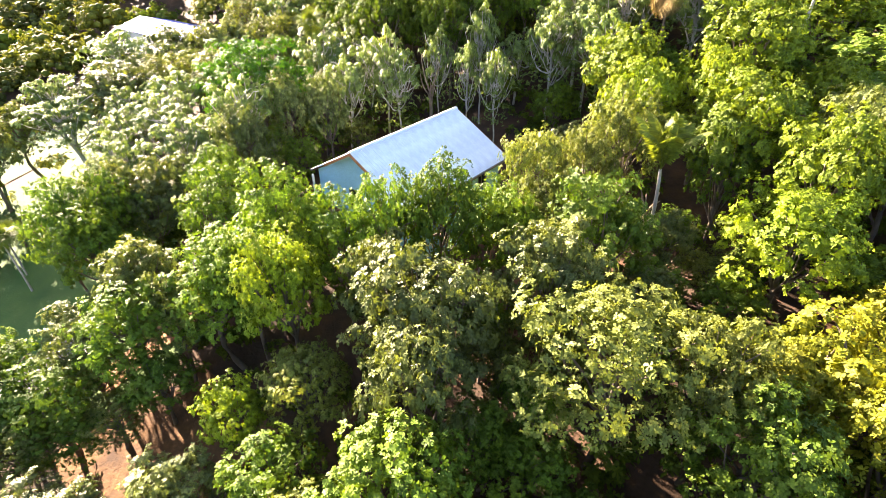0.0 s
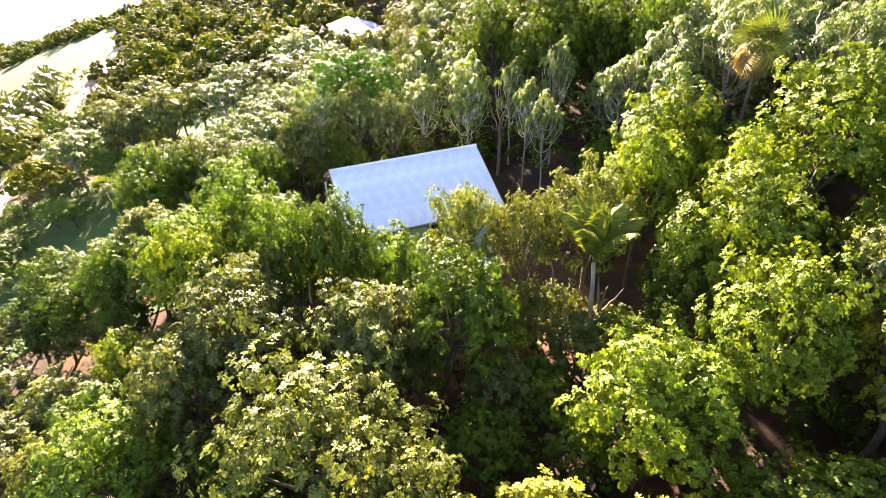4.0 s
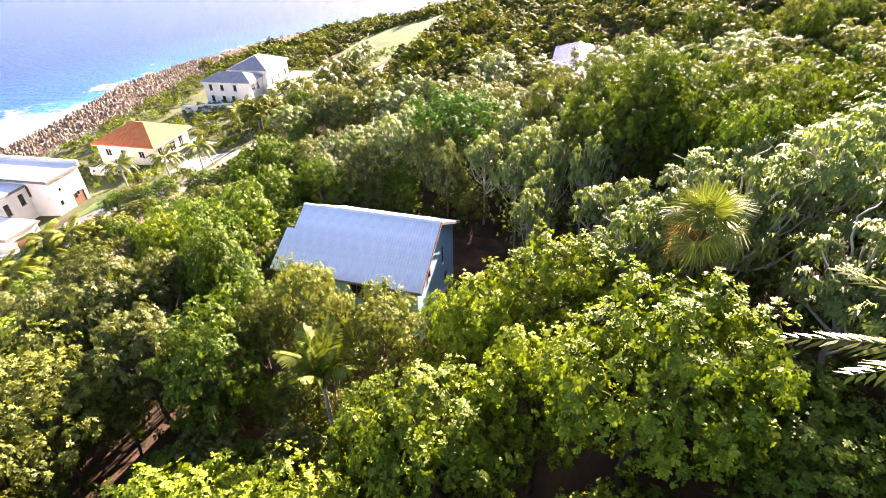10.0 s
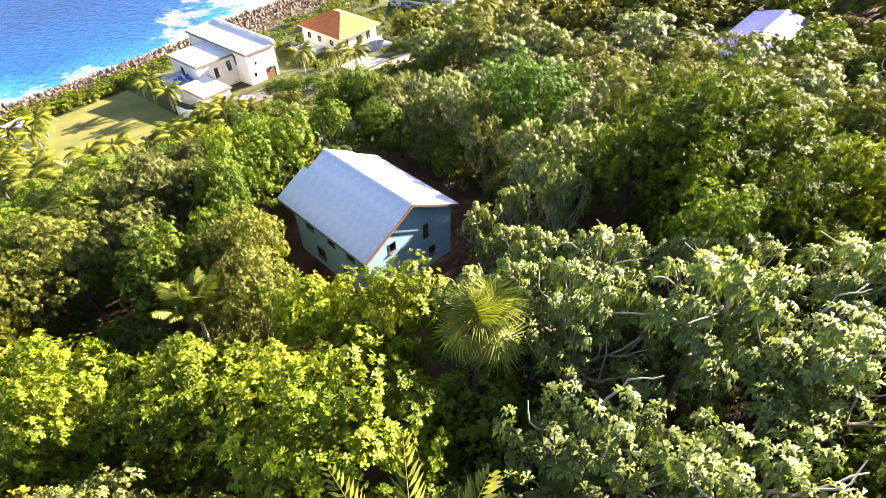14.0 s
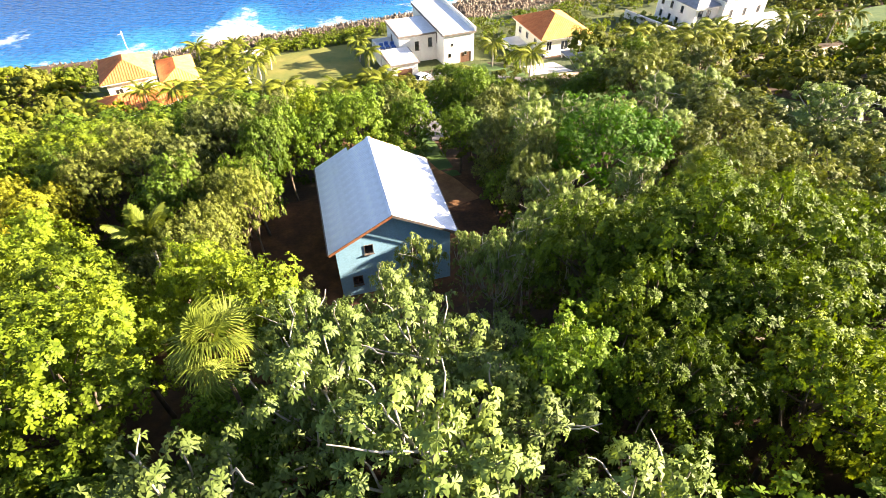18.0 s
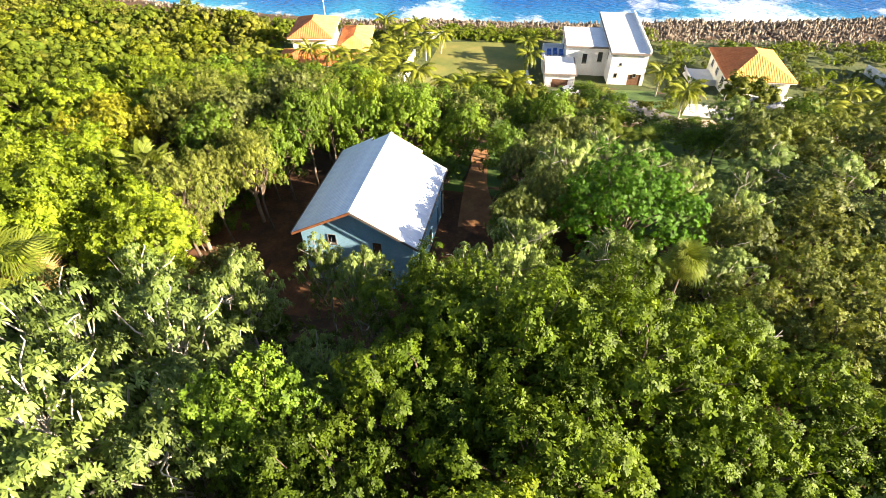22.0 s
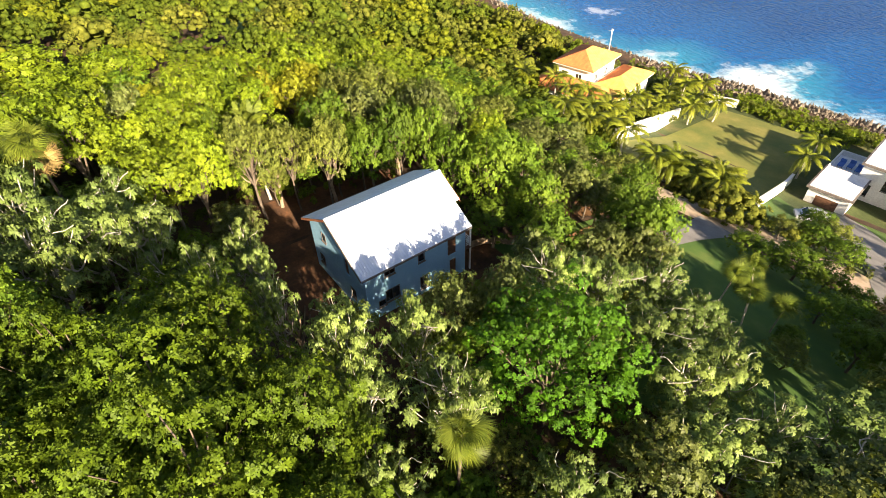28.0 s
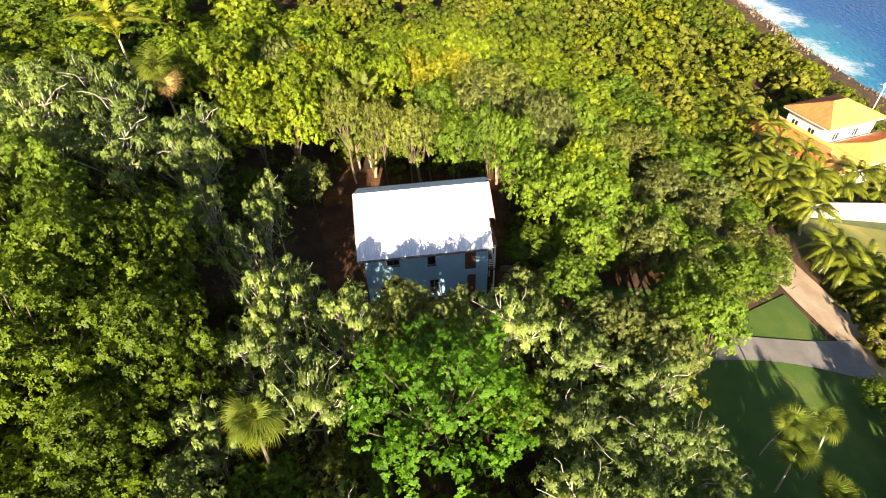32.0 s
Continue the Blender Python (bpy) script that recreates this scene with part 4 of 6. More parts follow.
def wall_run(name, a, b, height, label, thick=0.3, group="", straight=False):
    """A garden wall that follows the ground in steps, with a coping."""
    w = empty(name, Matrix(), label, "wall", group)
    a, b = Vector(a), Vector(b)
    n = max(int((b - a).length / 3), 1)
    ang = math.degrees(math.atan2(b.y - a.y, b.x - a.x))
    for i in range(n):
        p, q = a.lerp(b, i / n), a.lerp(b, (i + 1) / n)
        zp, zq = (float(ground_z(a.x, a.y)) * (1 - k) + float(ground_z(b.x, b.y)) * k if straight else float(ground_z(*a.lerp(b, k))) for k in (i / n, (i + 1) / n))
        L = (q - p).length
        m = pose(p.x, p.y, 0, 0, 0, ang)

        def leaning(x0, x1, y0, y1, up0, up1):
            bm = bmesh.new()
            for v in box(bm, x0, x1, y0, y1, 0, 1):
                k = v.co.x / L
                v.co.z = zp + (zq - zp) * k + (up1 if v.co.z > 0.5 else up0)
                v.co = m @ v.co
            bmesh.ops.recalc_face_normals(bm, faces=bm.faces[:])
            return bm

        s = part("wall_section", leaning(0, L - 0.004, -thick / 2, thick / 2, -2.2 if straight else -0.5, height), WHITE, w)
        part("coping", leaning(0, L - 0.004, -thick / 2 - 0.06, thick / 2 + 0.06, height + 0.001, height + 0.1), WHITE, s)
    return w


def yard_wall():
    """Two courses of rough stones that curve across the yard."""
    rng = np.random.default_rng(31)
    w = empty("low_stone_wall", pose(0, 0, 0), "low curved wall of pale brown stones in a yard", "wall")
    k = np.linspace(0, 1, 15)
    X, Y = 2.2 + 1.6 * k**1.7, 6.3 + 5.0 * k
    for i in range(14):
        a = math.degrees(math.atan2(Y[i + 1] - Y[i], X[i + 1] - X[i]))
        for c in range(2):
            bm = boxes((-0.19 + 0.09 * c, 0.19 + 0.09 * c, -0.17, 0.17, 0, 0.25 + rng.uniform(0, 0.06)), bevel=0.05)
            for v in bm.verts:
                v.co += Vector(rng.normal(0, 0.018, 3))
            bm.transform(pose((X[i] + X[i + 1]) / 2, (Y[i] + Y[i + 1]) / 2, float(ground_z(X[i], Y[i])) + 0.04 + 0.27 * c, 0, 0, a))
            part("stone", bm, PAVE_STONE, w)


teal_house()
yard_wall()
white_modern_house()
orange_villa()
white_villa()
west_villa()
uphill_house()
wall_run("garden_wall", (-12.6, 49), (-16.2, 74), 1.9, "white rendered garden wall beside a lawn", straight=True)
wall_run("garden_wall", (10.5, 49), (8.0, 68), 1.5, "white rendered garden wall along a lawn")
wall_run("garden_wall", (-18.5, 87), (-12.5, 89), 1.6, "low white wall above the rocky shore")
wall_run("garden_wall", (75, 86), (77.5, 62), 1.8, "white wall around a pool terrace")
wall_run("garden_wall", (77.5, 62), (84, 61), 1.8, "white wall around a pool terrace")

# ---- trees ----


def unit(v):
    return v / (np.linalg.norm(v, axis=-1, keepdims=True) + 1e-9)


def leaves(rng, C, N, count, length, width, spread=0.75, droop=0.0, cup=0.25, oblong=False):
    """Rosettes of leaves at the points C, opening along N: one bent blade of four corners each."""
    n = len(C)
    ref = np.where(np.abs(N[:, 2:3]) < 0.9, [[0, 0, 1.0]], [[1.0, 0, 0]])
    A = unit(np.cross(N, ref))
    B = np.cross(N, A)
    th = rng.uniform(0, 2 * np.pi, (n, 1)) + np.arange(count)[None] * 2 * np.pi / count + rng.normal(0, 0.25, (n, count))
    sp = np.clip(spread + rng.normal(0, 0.18, (n, count)), 0.2, 1.2)[..., None]
    out = np.cos(th)[..., None] * A[:, None] + np.sin(th)[..., None] * B[:, None]
    D = unit(out * sp + N[:, None] * (1.05 - sp))
    L = length * rng.uniform(0.7, 1.25, (n, count))[..., None]
    S = unit(np.cross(D, N[:, None] + 0.01)) * width * L / length
    base = C[:, None] + 0 * D
    end = base + D * L - np.array([0, 0, 1.0]) * droop * L + N[:, None] * cup * 0.1 * L
    near = base + D * L * 0.75 + N[:, None] * cup * 0.25 * L
    if oblong:
        return np.stack([base, near + S, end, near - S], 2).reshape(-1, 3), np.arange(n * count * 4).reshape(-1, 4)
    V = np.stack([base, near + S, end - S * 0.55], 2).reshape(-1, 3)
    F = np.arange(n * count * 3).reshape(-1, 3)
    return V, F[:, [0, 1, 2, 2]]


def lobes(rng, R, H, n, low=1.15, size=0.5):
    """Centres and radii of the rounded masses that make up a crown of radius R and depth H, its middle at 0, spread evenly over a dome."""
    i = np.arange(n) + 0.5
    z = 1.0 - low * i / n
    a = i * 2.39996 + rng.uniform(0, 6.28)
    rr = np.sqrt(np.clip(1 - z**2, 0, 1))
    d = np.stack([np.cos(a) * rr, np.sin(a) * rr, z], -1) + rng.normal(0, 0.13, (n, 3))
    C = d * np.array([R, R, H]) * (1 - size * rng.uniform(0.8, 1.15, (n, 1)))
    return C, R * size * rng.uniform(0.7, 1.12, n)


def crown_points(rng, C, r, total, squash=0.8, low=-0.5, tuft=5, wide=0.27):
    """Points over the outside of the masses, with their outward directions, gathered into tufts at the twigs' ends."""
    P, N = [], []
    w = r**2 / (r**2).sum()
    many, total = total, max(total // tuft, 8)
    for c, q, k in zip(C, r, (w * total * 2.2).astype(int)):
        d = unit(rng.normal(0, 1, (k, 3)))
        d = d[d[:, 2] > low]
        p = c + d * np.array([q, q, q * squash]) * rng.uniform(0.9, 1.07, (len(d), 1))
        P.append(p)
        N.append(d)
    P, N = np.concatenate(P), np.concatenate(N)
    keep = np.ones(len(P), bool)
    for c, q in zip(C, r):
        keep &= np.linalg.norm((P - c) / np.array([1, 1, squash]), axis=1) > q * 0.8
    P, N = P[keep], N[keep]
    sel = rng.permutation(len(P))[:total]
    P, N = np.repeat(P[sel], tuft, 0), unit(np.repeat(N[sel], tuft, 0) + np.array([0, 0, 0.5]))
    d = unit(rng.normal(0, 1, P.shape) + 0.9 * N)
    return P + d * wide * rng.uniform(0.5, 1.15, (len(P), 1)), unit(1.0 * N + 0.9 * d)


def limbs(rng, base, top, C, thick, pale=False, bend=0.4):
    """A bent trunk that forks towards the masses of the crown."""
    out = []
    k = np.linspace(0, 1, 6)[:, None]
    sway = rng.normal(0, bend, 3) * [1, 1, 0]
    trunk = base + (top - base) * k + sway * np.sin(k * np.pi)
    out.append(tube(trunk, np.linspace(thick, thick * 0.55, 6), 7))
    for c in C:
        s = rng.integers(3, 6)
        p0 = trunk[s]
        k2 = np.linspace(0, 1, 5)[:, None]
        mid = rng.normal(0, 0.25, 3)
        path = p0 + (c - p0) * k2 + mid * np.sin(k2 * np.pi)
        out.append(tube(path, np.linspace(thick * 0.42, thick * 0.1, 5), 5))
    return join(out)


def foliage(rng, P, T, M, count, length, width, spread, droop, own=0.36):
    """Rosettes of kite-shaped leaves at P that open along T; every leaf is shaded partly with the roundness M of its branch."""
    V, _ = leaves(rng, P, T, count, length, width, spread, droop, oblong=True)
    Q = V.reshape(-1, 4, 3)
    M = np.repeat(M, count, 0)
    g = unit(np.cross(Q[:, 1] - Q[:, 0], Q[:, 3] - Q[:, 0]))
    back = (g * M).sum(1) < 0
    Q[back] = Q[back][:, [0, 3, 2, 1]]
    g[back] *= -1
    S = unit(M * (1 - own) + g * own)
    return Q.reshape(-1, 3), np.arange(len(Q) * 4).reshape(-1, 4), np.repeat(S, 4, 0)


def branch_tips(rng, C, r, total, squash, low, tuft, wide, middle):
    """Places of the rosettes: clumps over the outside of each rounded mass. Returns places, directions and the roundness of the crown there."""
    many = max(total // tuft, 8)
    w = r**2 / (r**2).sum()
    P, N = [], []
    for c, q, k in zip(C, r, np.ceil(w * many * 2.6).astype(int)):
        d = unit(rng.normal(0, 1, (k, 3)))
        d = d[d[:, 2] > low]
        P.append(c + d * np.array([q, q, q * squash]) * rng.uniform(0.88, 1.06, (len(d), 1)))
        N.append(unit(d * [1, 1, 1 / squash]))
    P, N = np.concatenate(P), np.concatenate(N)
    keep = np.ones(len(P), bool)
    for c, q in zip(C, r):
        keep &= np.linalg.norm((P - c) / np.array([1, 1, squash]), axis=1) > q * 0.82
    P, N = P[keep], N[keep]
    sel = rng.permutation(len(P))[:many]
    P, N = np.repeat(P[sel], tuft, 0), np.repeat(N[sel], tuft, 0)
    d = unit(rng.normal(0, 1, P.shape) + 1.0 * N)
    big = wide * np.repeat(rng.uniform(0.65, 1.35, len(sel)), tuft)[:, None]
    P = P + d * big * rng.uniform(0.55, 1.1, (len(P), 1))
    M = unit(0.5 * N + 0.7 * d + 0.25 * unit(P - middle))
    return P, unit(0.9 * M + [0, 0, 0.45]), M


def leafy_mesh(name, V, F, S, material):
    me = mesh_np(name, V, F, material)
    me.normals_split_custom_set_from_vertices(S.tolist())
    return me


SPEC = {
    # leaf count, length, half width, spread, droop, masses, their size, squash, rosettes, clump, clump width, height, radius, crown depth
    "bright": (7, 0.145, 0.04, 0.72, 0.05, 38, 0.25, 0.85, 2150, 10, 0.33, 9.0, 3.2, 3.0),
    "green": (7, 0.14, 0.04, 0.74, 0.08, 36, 0.26, 0.85, 1950, 9, 0.32, 9.0, 3.1, 3.2),
    "olive": (7, 0.14, 0.034, 0.8, 0.15, 44, 0.22, 0.85, 2000, 7, 0.28, 9.5, 3.5, 3.2),
    "grey": (6, 0.17, 0.043, 0.85, 0.22, 40, 0.23, 0.8, 1700, 6, 0.27, 9.0, 3.3, 3.2),
    "mango": (7, 0.15, 0.034, 0.8, 0.12, 52, 0.21, 0.7, 2550, 10, 0.34, 9.5, 4.0, 3.4),
    "flat": (8, 0.115, 0.03, 0.9, 0.05, 64, 0.18, 0.55, 4300, 8, 0.3, 10.0, 4.6, 3.8),
    "dome": (7, 0.15, 0.044, 0.9, 0.06, 60, 0.19, 0.6, 2100, 9, 0.32, 9.0, 4.1, 2.5),
    "yellow": (7, 0.16, 0.042, 0.76, 0.1, 30, 0.26, 0.85, 1100, 4, 0.22, 7.0, 2.6, 2.6),
}
PROTO = {}


ICO = [(0, 0, 1), (0.894, 0, 0.447), (0.276, 0.851, 0.447), (-0.724, 0.526, 0.447), (-0.724, -0.526, 0.447), (0.276, -0.851, 0.447),
       (0.724, 0.526, -0.447), (-0.276, 0.851, -0.447), (-0.894, 0, -0.447), (-0.276, -0.851, -0.447), (0.724, -0.526, -0.447), (0, 0, -1)]
ICO_F = [(0, 1, 2), (0, 2, 3), (0, 3, 4), (0, 4, 5), (0, 5, 1), (1, 6, 2), (2, 7, 3), (3, 8, 4), (4, 9, 5), (5, 10, 1), (2, 6, 7), (3, 7, 8), (4, 8, 9), (5, 9, 10), (1, 10, 6)]


def cores(rng, C, r, squash, k=0.72):
    """The dense leafless heart of each mass, hidden under its leaves."""
    V, F = [], []
    for c, q in zip(C, r):
        o = len(V) * 12
        V.append(c + np.array(ICO) * np.array([q, q, q * squash]) * k * rng.uniform(0.8, 1.1, (12, 1)))
        F += [(o + a, o + b, o + d, o + d) for a, b, d in ICO_F]
    return np.concatenate(V), np.array(F)


def build_tree(kind, variant, fine=True):
    rng = np.random.default_rng(hash_seed(kind, variant))
    cnt, ln, wd, sp, dr, nl, size, sq, ros, tuft, wide, H, R, D = SPEC[kind]
    if not fine:
        ros, ln, wd, cnt = int(ros * 0.5), ln * 1.45, wd * 1.5, cnt - 1
    C, r = lobes(rng, R, D, nl, 1.45, size)
    r *= rng.uniform(0.8, 1.25, nl)
    C = np.concatenate([C, C[: nl // 3] * 0.5])
    r = np.concatenate([r, r[: nl // 3] * 1.9])
    P, T, M = branch_tips(rng, C, r, ros, sq, -0.45, tuft, wide, np.array([0, 0, -0.3 * D]))
    lift = H - P[:, 2].max()
    P[:, 2] += lift
    C[:, 2] += lift
    one = foliage(rng, P, T, M, cnt, ln, wd, sp, dr)
    # larger leaves deeper in the crown
    q = rng.integers(0, len(C), int(ros * 0.7))
    d = unit(rng.normal(0, 1, (len(q), 3)) + [0, 0, 0.6])
    I = C[q] + d * np.array([1, 1, sq]) * (r[q] * rng.uniform(0.3, 0.75, len(q)))[:, None]
    two = foliage(rng, I, unit(d + rng.normal(0, 0.3, d.shape)), d, 5, ln * 1.2, wd * 1.5, 0.9, dr)
    V, F = join([one[:2], two[:2]])
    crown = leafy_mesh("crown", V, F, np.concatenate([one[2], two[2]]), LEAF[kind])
    tv, tf = limbs(rng, np.array([0, 0, -0.4]), np.array([0, 0, H - D * 1.25]), C[: nl // 2], 0.2)
    return mesh_np("trunk", tv, tf, BARK), crown, H, R


def hash_seed(kind, variant):
    return sum(ord(c) * (i + 3) for i, c in enumerate(kind)) + 97 * variant


def build_cecropia(variant):
    """A sparse tree of pale bare limbs, each ending in a head of large drooping lobed leaves."""
    rng = np.random.default_rng(500 + variant)
    H, R = 10.0, 3.2
    wood, heads, dirs = [], [], []
    trunk = np.array([0, 0, 0.0]) + np.linspace(0, 1, 7)[:, None] * np.array([0.3, 0.1, H * 0.72])
    trunk[1:, :2] += np.cumsum(rng.normal(0, 0.12, (6, 2)), 0)
    trunk[0, 2] = -0.4
    wood.append(tube(trunk, np.linspace(0.17, 0.09, 7), 7))
    for i in range(17):
        s = trunk[rng.integers(3, 7)]
        a = i * 2.4 + rng.normal(0, 0.3)
        reach = R * math.sqrt((i + 0.7) / 17)
        end = np.array([math.cos(a) * reach, math.sin(a) * reach, H * (1.0 - 0.2 * (reach / R) ** 2) - rng.uniform(0.0, 1.3)])
        k = np.linspace(0, 1, 8)[:, None]
        path = s + (end - s) * k
        path[:, 2] -= np.sin(k[:, 0] * np.pi) * 0.9 * reach / R
        path += np.cumsum(rng.normal(0, 0.07, path.shape), 0) * np.sin(k * np.pi)
        wood.append(tube(path, np.linspace(0.075, 0.035, 8), 5))
        heads.append(path[-1])
        for j in range(2):
            e2 = path[4 + j] + rng.normal(0, 0.5, 3) + [0, 0, 0.7]
            q = np.linspace(path[3 + j], e2, 5)
            q[1:4] += rng.normal(0, 0.06, (3, 3)) + [0, 0, -0.1]
            wood.append(tube(q, np.linspace(0.055, 0.03, 5), 4))
            heads.append(e2)
    # bare pale limbs that stand out over the leaves
    for i in range(3):
        a = rng.uniform(0, 6.28)
        s = trunk[-1] + rng.normal(0, 0.3, 3)
        k = np.linspace(0, 1, 9)[:, None]
        end = np.array([math.cos(a) * R * 0.8, math.sin(a) * R * 0.8, H * 0.93 + rng.normal(0, 0.2)])
        path = s + (end - s) * k + np.array([0, 0, 0.35]) * np.sin(k * np.pi) + np.cumsum(rng.normal(0, 0.1, (9, 3)), 0) * np.sin(k * np.pi)
        wood.append(tube(path, np.linspace(0.06, 0.022, 9), 5))
    heads = np.array(heads)
    leafs = []
    for h in heads:
        # each head: long-stalked leaves, every leaf a drooping umbrella of narrow lobes
        m = rng.integers(9, 14)
        d = unit(rng.normal(0, 1, (m, 3)) * [1, 1, 0.5] + [0, 0, 0.45])
        C = h + d * rng.uniform(0.25, 0.6, (m, 1))
        leafs.append(leaves(rng, C, unit(d * 0.8 + [0, 0, 0.6]), 9, 0.26, 0.052, 0.97, 0.5, cup=1.0, oblong=True))
    # seedlings and leaves lower down in its shade
    low = np.stack([rng.normal(0, R * 0.5, 130), rng.normal(0, R * 0.5, 130), H * rng.uniform(0.3, 0.66, 130)], -1)
    leafs.append(leaves(rng, low, unit(rng.normal(0, 0.4, low.shape) + [0, 0, 1.0]), 8, 0.3, 0.06, 0.9, 0.3))
    V, F = join(leafs)
    tv, tf = join(wood)
    return mesh_np("trunk", tv, tf, PALE_BARK), mesh_np("crown", V, F, LEAF["cecropia"]), H, R


LABELS = {
    "bright": "broad tree with bright yellow-green rosettes of leaves",
    "green": "leafy broad tree with mid-green foliage",
    "olive": "round tree with dense olive-green small leaves",
    "grey": "round tree with glossy grey-green leaves",
    "mango": "large spreading tree with olive and yellow-green leaf clusters",
    "flat": "wide flat-topped tree with fine saturated green foliage",
    "dome": "rounded tree with a fine sunlit yellow-green canopy",
    "cecropia": "sparse tree with bare pale limbs and large lobed leaves",
    "yellow": "small tree with golden-yellow foliage",
}


def tree(kind, x, y, top, radius, seed, fine=True):
    """One tree: its mesh pair is built once for each kind and variant and then shared."""
    variants = 3 if kind in ("bright", "mango", "cecropia", "olive", "green") else 2
    key = (kind, seed % variants, fine or kind == "cecropia")
    if key not in PROTO:
        PROTO[key] = build_cecropia(key[1]) if kind == "cecropia" else build_tree(*key)
    tr, cr, H, R = PROTO[key]
    z = float(ground_z(x, y))
    t = empty("tree", Matrix.Translation((x, y, z)) @ Matrix.Rotation((seed * 2.399) % 6.283, 4, "Z") @ Matrix.Diagonal((radius / R, radius / R, max(top - z, 3) / H, 1)), LABELS[kind], "tree", kind + " trees")
    child("trunk", tr, t)
    c = child("crown", cr, t)
    k = min(1.0, 1.75 * (radius / R) / (max(top - z, 3) / H))
    c.matrix_basis = Matrix.Translation((0, 0, H * (1 - k))) @ Matrix.Diagonal((1, 1, k, 1))
    return t


